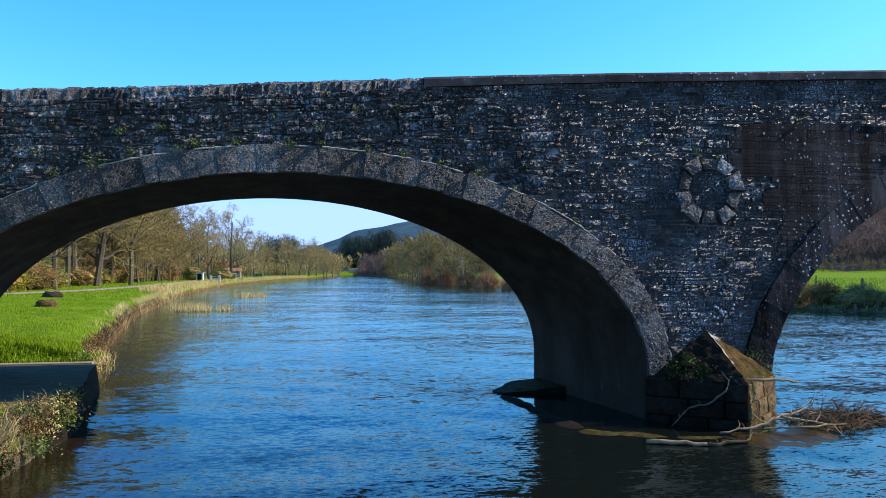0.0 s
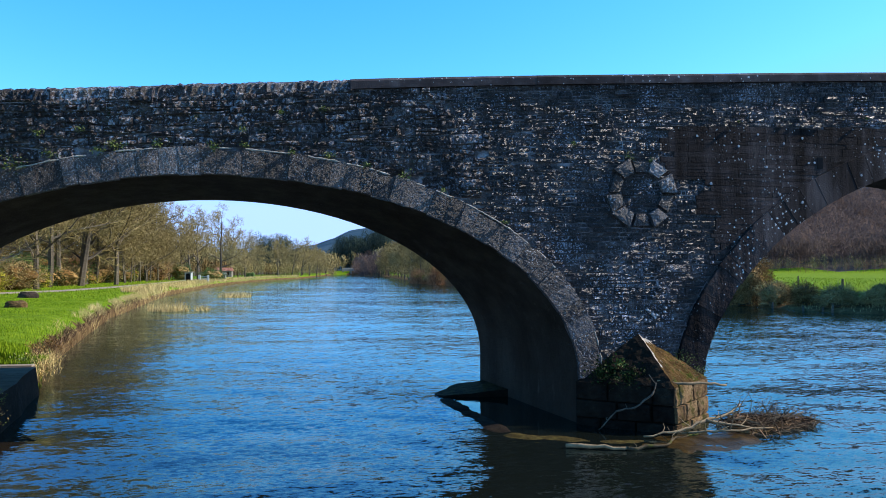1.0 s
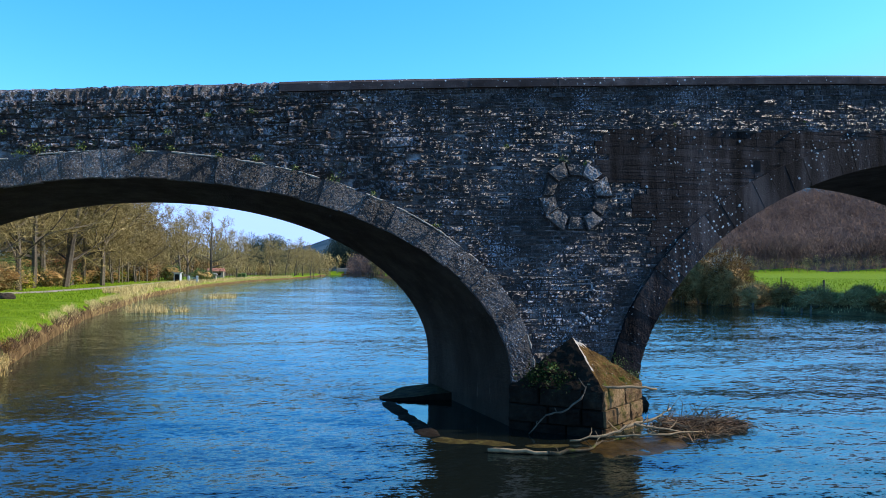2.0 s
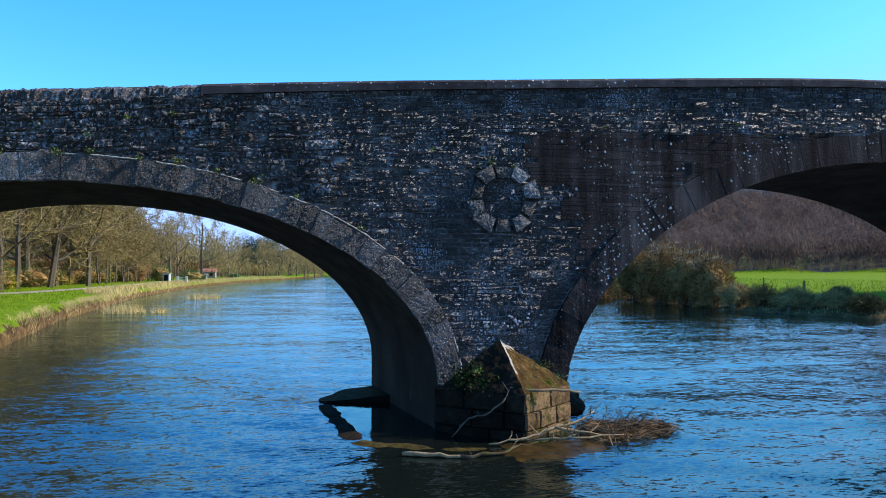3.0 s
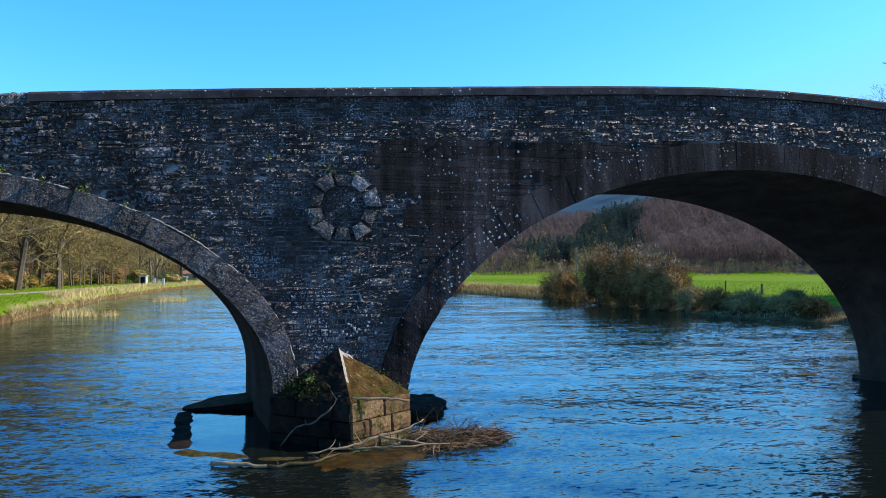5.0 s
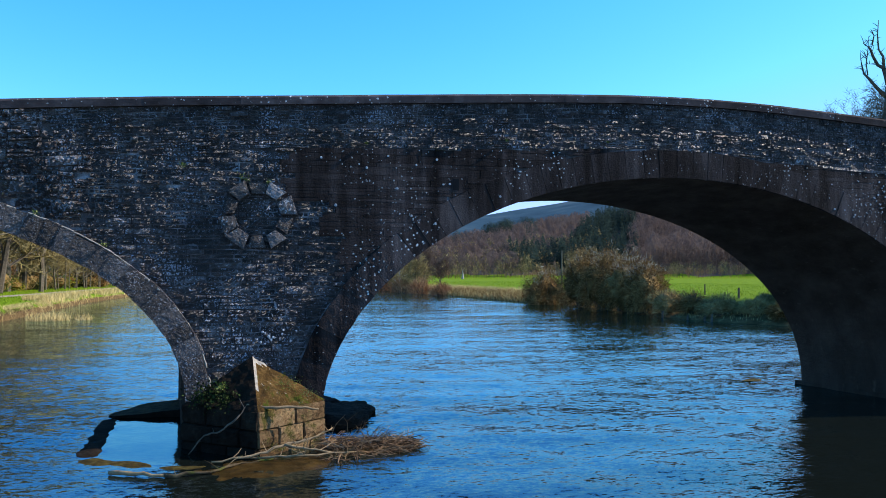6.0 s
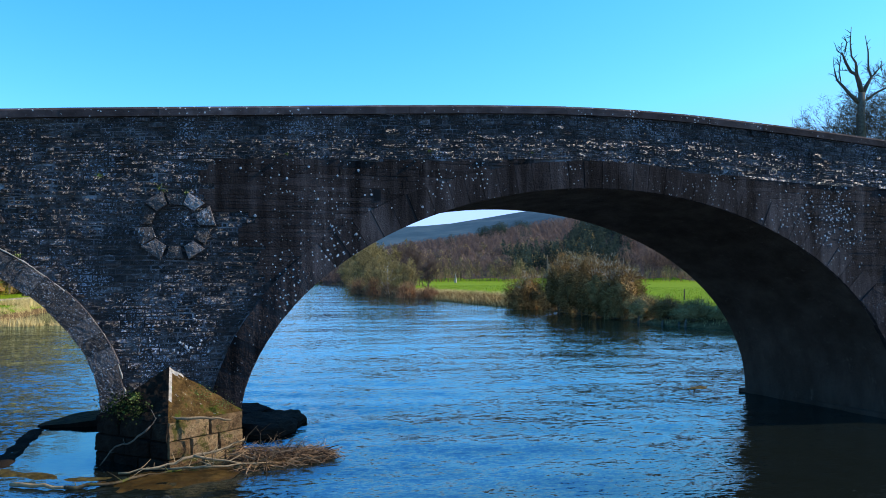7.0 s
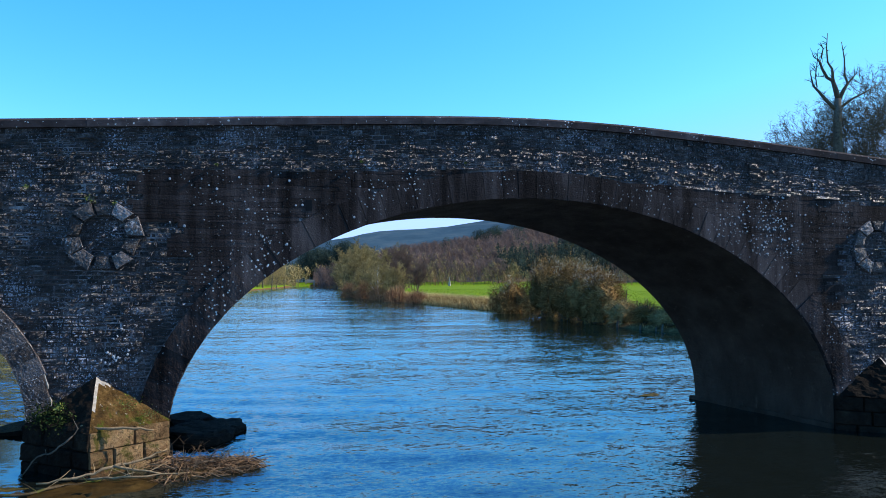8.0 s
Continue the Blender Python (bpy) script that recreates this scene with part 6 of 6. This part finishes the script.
def house(x, y, w, d, h, roof_h, wall_mat, roof_mat, label):
    z = ground_z(x, y)
    ob = thing("house", label, "house", at=(0, 0, 0))
    part("wall", bevelled_box(x - w / 2, x + w / 2, y - d / 2, y + d / 2, z - 0.5, z + h), wall_mat, ob)
    bm = bmesh.new()
    a = [bm.verts.new((x + sx * (w / 2 + 0.3), y + sy * (d / 2 + 0.3), z + h)) for sx, sy in ((-1, -1), (1, -1), (1, 1), (-1, 1))]
    r = [bm.verts.new((x + sx * (w / 2 + 0.1), y, z + h + roof_h)) for sx in (-1, 1)]
    for q in ((a[0], a[1], r[1], r[0]), (a[2], a[3], r[0], r[1]), (a[1], a[2], r[1]), (a[3], a[0], r[0]), (a[3], a[2], a[1], a[0])):
        bm.faces.new(q)
    part("roof", bm, roof_mat, ob)
    for k in (-1, 1):
        part("window", bevelled_box(x + k * w / 4 - 0.5, x + k * w / 4 + 0.5, y - d / 2 - 0.04, y - d / 2 + 0.04, z + h * 0.35, z + h * 0.8, 0), M_DARK, ob)


house(-21, 242, 5, 4, 1.9, 1.0, M_RENDER, M_TILE, "low house with a red tiled roof")
house(-17.2, 184, 4, 3, 1.2, 0.4, M_RENDER, M_RENDER, "small buff-rendered shed near the water")
wall_garden = thing("garden_wall", "buff garden wall above the river bank", "wall", at=(0, 0, 0))
part("wall", bevelled_box(-18.5, -16.2, 171.6, 172, 0.6, 1.8, 0.05), M_RENDER, wall_garden)
hedge_bm = bevelled_box(-14.5, -11.5, 236, 238, 0.5, 2.6, 0.3)
hedge = thing("hedge", "clipped bright green garden hedge", "hedge", at=(0, 0, 0))
part("body", hedge_bm, M_HEDGE, hedge)

house(-41, 112, 9, 6, 4.6, 2.2, M_WHITE, M_ROAD, "white house glimpsed between the bare trees")
weir = thing("far_footbridge", "low pale stone footbridge across the far end of the river", "bridge", at=(0, 0, 0))
part("deck", bevelled_box(38, 72, 638, 640, 2.8, 5.4, 0.2), M_PEAK, weir)
for x in (38, 44.5, 51, 57.5, 64, 70):
    part("pier", bevelled_box(x, x + 1.6, 638.1, 639.9, -1.5, 2.8, 0.1), M_PEAK, weir)

# ---- driftwood against the pier ----
def limb(name, pts, radii, mat, label, category="driftwood", twigs=0, seed=1, tw=0.35):
    ob = thing(name, label, category, "driftwood at the pier", at=(0, 0, 0))
    rnd = random.Random(seed)
    fine, fr = [], []
    for i in range(len(pts) - 1):
        a, b = Vector(pts[i]), Vector(pts[i + 1])
        for k in range(4):
            t = k / 4
            jit = Vector((rnd.uniform(-1, 1), rnd.uniform(-1, 1), rnd.uniform(-1, 1))) * (b - a).length * 0.035
            fine.append(a + (b - a) * t + (jit if k else Vector()))
            fr.append((radii[i] + (radii[i + 1] - radii[i]) * t) * 0.75 * rnd.uniform(0.8, 1.2))
    fine.append(Vector(pts[-1]))
    fr.append(radii[-1] * 0.7)
    s = Soup()
    tube(s, fine, fr, 7)
    piece("stem", smooth(s.mesh("stem", mat)), ob)
    for _ in range(twigs):
        k = rnd.randrange(1, len(fine) - 1)
        d = Vector((rnd.uniform(-1, 1), rnd.uniform(-1, 1), rnd.uniform(-0.1, 0.9))).normalized() * tw * rnd.uniform(0.4, 1.4)
        s = Soup()
        m = fine[k] + d * 0.5 + Vector((rnd.uniform(-1, 1), rnd.uniform(-1, 1), rnd.uniform(-1, 1))) * 0.04
        tube(s, [fine[k], m, fine[k] + d], [0.011, 0.008, 0.003], 4)
        piece("side_twig", s.mesh("side_twig", mat), ob)


limb("driftwood_log", [(5.9, 12.34, 0.05), (6.4, 12.13, 0.06), (6.9, 11.95, 0.05)], [0.05, 0.048, 0.04], M_DRIFT, "bleached log floating against the pier apron")
limb("driftwood_branch", [(6.85, 11.96, 0.05), (7.6, 12.0, 0.05), (8.1, 12.6, 0.04), (8.7, 12.8, 0.05)], [0.045, 0.035, 0.03, 0.02], M_QUAY, "mossy waterlogged branch beside the log", twigs=4, seed=3)
limb("driftwood_branch", [(7.55, 12.75, 0.05), (8.25, 12.75, 0.12), (8.8, 12.85, 0.26), (9.35, 12.95, 0.36), (9.75, 13.15, 0.5)], [0.02, 0.032, 0.036, 0.03, 0.014], M_DRIFT, "forked bleached branch lying on the driftwood", twigs=9, seed=5)
limb("driftwood_branch", [(8.85, 12.85, 0.28), (9.3, 12.75, 0.2), (9.7, 12.7, 0.14)], [0.035, 0.03, 0.015], M_DRIFT, "forked bleached branch lying on the driftwood", twigs=4, seed=6)
limb("driftwood_branch", [(8.0, 12.95, 0.08), (8.6, 12.7, 0.1), (9.2, 12.62, 0.12), (10.2, 12.8, 0.1)], [0.02, 0.03, 0.03, 0.01], M_DRIFT, "pale stripped branch in the driftwood", twigs=8, seed=7)
limb("stranded_branch", [(8.14, 13.38, 0.95), (8.6, 13.2, 0.92), (9.0, 13.2, 0.92), (9.49, 13.2, 0.86)], [0.03, 0.036, 0.036, 0.026], M_DRIFT, "pale branch caught across the cutwater", twigs=2, seed=8, tw=0.15)
limb("stranded_branch", [(8.16, 13.38, 0.95), (7.95, 13.22, 0.72), (7.65, 13.3, 0.48), (7.35, 13.5, 0.38), (7.05, 13.65, 0.0)], [0.022, 0.024, 0.024, 0.022, 0.014], M_BARK, "thin dark branch hanging down the cutwater", twigs=3, seed=9, tw=0.2)


def build_driftwood_heap():
    rnd = random.Random(99)
    heap = thing("driftwood_heap", "tangled heap of brown twigs and flood debris", "driftwood", at=(0, 0, 0))
    s = Soup()
    for k in range(900):
        t = rnd.random() ** 0.8
        cx = 9.5 + 1.9 * t
        mid = 13.2 + 0.25 * t
        cy = mid + rnd.gauss(0, 0.34 * (1.05 - 0.6 * t))
        top = 0.34 * (1 - t * 0.75)
        cz = rnd.random() * top * math.exp(-((cy - mid) / 0.4) ** 2)
        d = Vector((rnd.uniform(-1, 1), rnd.uniform(-0.8, 0.8), rnd.uniform(-0.25, 0.35))).normalized() * rnd.uniform(0.08, 0.42)
        c = Vector((cx, cy, max(0.0, cz)))
        thick = 0.003 + 0.011 * rnd.random() ** 3
        bow = Vector((rnd.uniform(-1, 1), rnd.uniform(-1, 1), rnd.uniform(-0.3, 1))) * 0.09 * d.length / 0.3
        tube(s, [c - d, c - d * 0.4 + bow * 0.8, c + d * 0.3 + bow, c + d], [thick, thick * 1.2, thick, thick * 0.4], 4)
    piece("tangle", s.mesh("tangle", M_STICK), heap)
    s = Soup()
    for _ in range(46):
        t = rnd.random()
        o = Vector((9.45 + 1.7 * t, 13.1 + 0.3 * t + rnd.uniform(-0.25, 0.25), 0.1))
        d = Vector((rnd.uniform(-0.9, 1.0), rnd.uniform(-0.5, 0.5), rnd.uniform(0.2, 1.0))).normalized() * rnd.uniform(0.25, 0.8) * (1 - 0.4 * t)
        bow = Vector((rnd.uniform(-0.12, 0.12), rnd.uniform(-0.08, 0.08), rnd.uniform(-0.02, 0.1)))
        tube(s, [o, o + d * 0.35 + bow * 0.8, o + d * 0.7 + bow, o + d], [0.009, 0.007, 0.005, 0.002], 4)
        for _ in range(2):
            f = rnd.uniform(0.3, 0.8)
            q = o + d * f + bow
            tube(s, [q, q + Vector((rnd.uniform(-1, 1), rnd.uniform(-0.5, 0.5), rnd.uniform(-0.1, 0.8))) * 0.2], [0.004, 0.0015], 3)
    piece("brushwood", s.mesh("brushwood", M_STICK), heap, "thin twigs sticking up out of the heap")
    bm = bmesh.new()
    bmesh.ops.create_icosphere(bm, subdivisions=3, radius=1)
    for v in bm.verts:
        d = 1 + 0.4 * noise.noise(v.co * 2.3)
        v.co = Vector((10.3 + v.co.x * 0.95 * d, 13.22 + v.co.x * 0.17 + v.co.y * 0.34 * d, -0.05 + v.co.z * 0.17 * d))
    part("silt", bm, M_BANK, heap)


build_driftwood_heap()


def leaf_tuft(x, y, z, r, n, seed, mat, label, size=0.05, group="plants on the wall", name="wall_plant"):
    rnd = random.Random(seed)
    ob = thing(name, label, "plant", group, at=(0, 0, 0))
    s = Soup()
    for _ in range(n):
        o = Vector((x + rnd.gauss(0, r * 0.5), y - abs(rnd.gauss(0, r * 0.35)), z + rnd.gauss(0, r * 0.35)))
        d = Vector((rnd.uniform(-1, 1), rnd.uniform(-1, 0.1), rnd.uniform(-0.5, 1))).normalized() * size * rnd.uniform(0.6, 1.4)
        w = d.orthogonal().normalized() * size * 0.35
        w.rotate(Matrix.Rotation(rnd.uniform(0, 6.283), 3, d.normalized()))
        s.add([o, o + d * 0.5 + w, o + d, o + d * 0.5 - w], [(0, 1, 2, 3)])
    piece("leaves", s.mesh("leaves", mat), ob)


# plants rooted along the back of the left ring and in the joints
for x, dz, r in ((-4.3, 0.1, 0.12), (-3.6, 0.05, 0.2), (-3.0, 0.1, 0.12), (-2.2, 0.02, 0.12), (-1.9, 0.08, 0.16), (-1.2, 0.06, 0.12), (-0.2, 0.0, 0.12), (0.35, 0.05, 0.08), (1.2, 0.02, 0.08), (1.9, 0.06, 0.1), (2.6, 0.03, 0.08), (3.35, 0.06, 0.16), (4.1, 0.04, 0.07), (5.35, 0.05, 0.08)):
    leaf_tuft(x, FACE - 0.09, arch_z(0, x, 0.52) + dz, r, int(110 * r / 0.12 * 0.6), int(x * 100), M_LEAF, "small bright green fern growing from a joint", 0.034)
for x, z, r in ((-3.2, 5.5, 0.12), (-2.5, 5.6, 0.1), (-4.6, 5.1, 0.1), (1.0, 6.05, 0.1), (1.8, 6.15, 0.08), (0.3, 5.7, 0.08), (6.8, 5.65, 0.1), (8.0, 5.42, 0.14), (8.5, 5.35, 0.08), (13.6, 6.42, 0.035), (16.0, 6.47, 0.03), (10.5, 6.24, 0.03)):
    leaf_tuft(x, FACE - (0.09 if x < 4 else 0.05), z, r * 0.8, 55, int(x * 50), M_LEAF, "small tuft of moss and fern on the wall", 0.03)
leaf_tuft(7.35, 14.05, 1.05, 0.36, 420, 1234, M_IVY, "ivy trailing over the cutwater shoulder", 0.055, name="ivy")
leaf_tuft(7.75, 13.75, 1.0, 0.34, 340, 1240, M_IVY, "ivy trailing over the cutwater shoulder", 0.05, name="ivy")
leaf_tuft(7.6, 13.95, 1.25, 0.14, 70, 1235, M_LEAF, "bright green seedling on the cutwater", 0.06)
leaf_tuft(8.9, 13.85, 1.3, 0.25, 160, 1236, M_LEAF, "moss along the edge of the cutwater cap", 0.03, name="moss")
leaf_tuft(9.3, 13.9, 1.05, 0.2, 120, 1237, M_LEAF, "moss along the edge of the cutwater cap", 0.03, name="moss")

# growth on the quay wall
rq = random.Random(5)
for i in range(14):
    y = 8 + i * 0.46 + rq.uniform(-0.15, 0.15)
    leaf_tuft(-4.3 + rq.uniform(-0.3, 0.15), y, 0.72 + rq.uniform(-0.15, 0.12), 0.26, 620, 2000 + i, M_LEAF if i % 2 else M_BUSH, "leafy weeds on top of the quay wall", 0.035, "plants on the quay wall", "weed")
blades("dry_bank_grass", scatter(1500, 61, lambda r: (-4.2 - 0.6 * r.random() ** 2, r.uniform(7, 14.5), r.uniform(0.3, 0.75))), 0.2, 0.009, M_STRAW, "dry grass hanging over the quay wall", "grass", 62, 1.4)
blades("meadow_grass", scatter(5000, 63, lambda r: (-4.6 - 6 * r.random(), r.uniform(5, 13.2), 0.75)), 0.16, 0.015, M_BLADE, "short bright green spring grass on the bank", "grass", 64)
blades("dry_bank_grass", scatter(160, 65, lambda r: (-5.05 - 0.25 * r.random(), r.uniform(20.3, 22.5), r.uniform(0.15, 0.8))), 0.22, 0.012, M_STRAW, "dry grass hanging over the quay corner", "grass", 66, 1.2)
leaf_tuft(-4.75, 12.3, 0.95, 0.3, 700, 2100, M_HEDGE, "bright green shrub on the quay wall", 0.045, "plants on the quay wall", "weed")
for i in range(26):
    y = 8.5 + 6.3 * rq.random()
    leaf_tuft(-4.14 + rq.uniform(-0.06, 0.06), y, rq.uniform(0.2, 0.7), 0.24, 260, 2200 + i, (M_BUSH, M_STRAW, M_LEAF, M_IVY)[i % 4], "tangled growth hanging down the quay wall", 0.04, "plants on the quay wall", "weed")
for i in range(5):
    leaf_tuft(-4.15, 14.2 + i * 0.17, rq.uniform(0.35, 0.75), 0.26, 420, 2300 + i, (M_LEAF, M_BUSH)[i % 2], "leafy ivy over the end of the quay wall", 0.04, "plants on the quay wall", "weed")
blades("meadow_grass", scatter(9000, 67, lambda r: (lambda x, y: (x, y + (-5.25 - x) * 0.31, ground_z(x, y + (-5.25 - x) * 0.31) + 0.1))(-5.3 - 5.5 * r.random(), 20.78 + 2.4 * r.random() ** 1.3)), 0.12, 0.016, M_BLADE, "short bright green spring grass on the bank", "grass", 68)
blades("meadow_grass", scatter(9000, 69, lambda r: (lambda x, y: (x, y, max(0.7, 0.35 + (left_height(left_bank(y) - x) - 0.35) * min(1, (y - 20.4) / 0.8)) + 0.02))(-5.25 - 7 * r.random(), 20.45 + 1.6 * r.random())), 0.1, 0.02, M_BLADE, "short bright green spring grass on the bank", "grass", 70)
# weed awash below the second pier
slab("weed_raft", [(23.4, 20.6), (24.2, 20.3), (24.9, 20.6), (24.4, 21.1)], 0.0, 0.3, M_WET, "brown weed raft just awash", (0, 0), 71, amp=0.05)
# growth over the corner of the bank beside the apron
for i in range(9):
    y = 20.7 + i * 0.75
    leaf_tuft(left_bank(y) - rq.uniform(0.0, 0.3), y, rq.uniform(0.3, 0.75), 0.32, 360, 2400 + i, (M_LEAF, M_STRAW, M_BUSH)[i % 3], "tangled weeds hanging over the river bank", 0.05, "weeds on the bank", "weed")
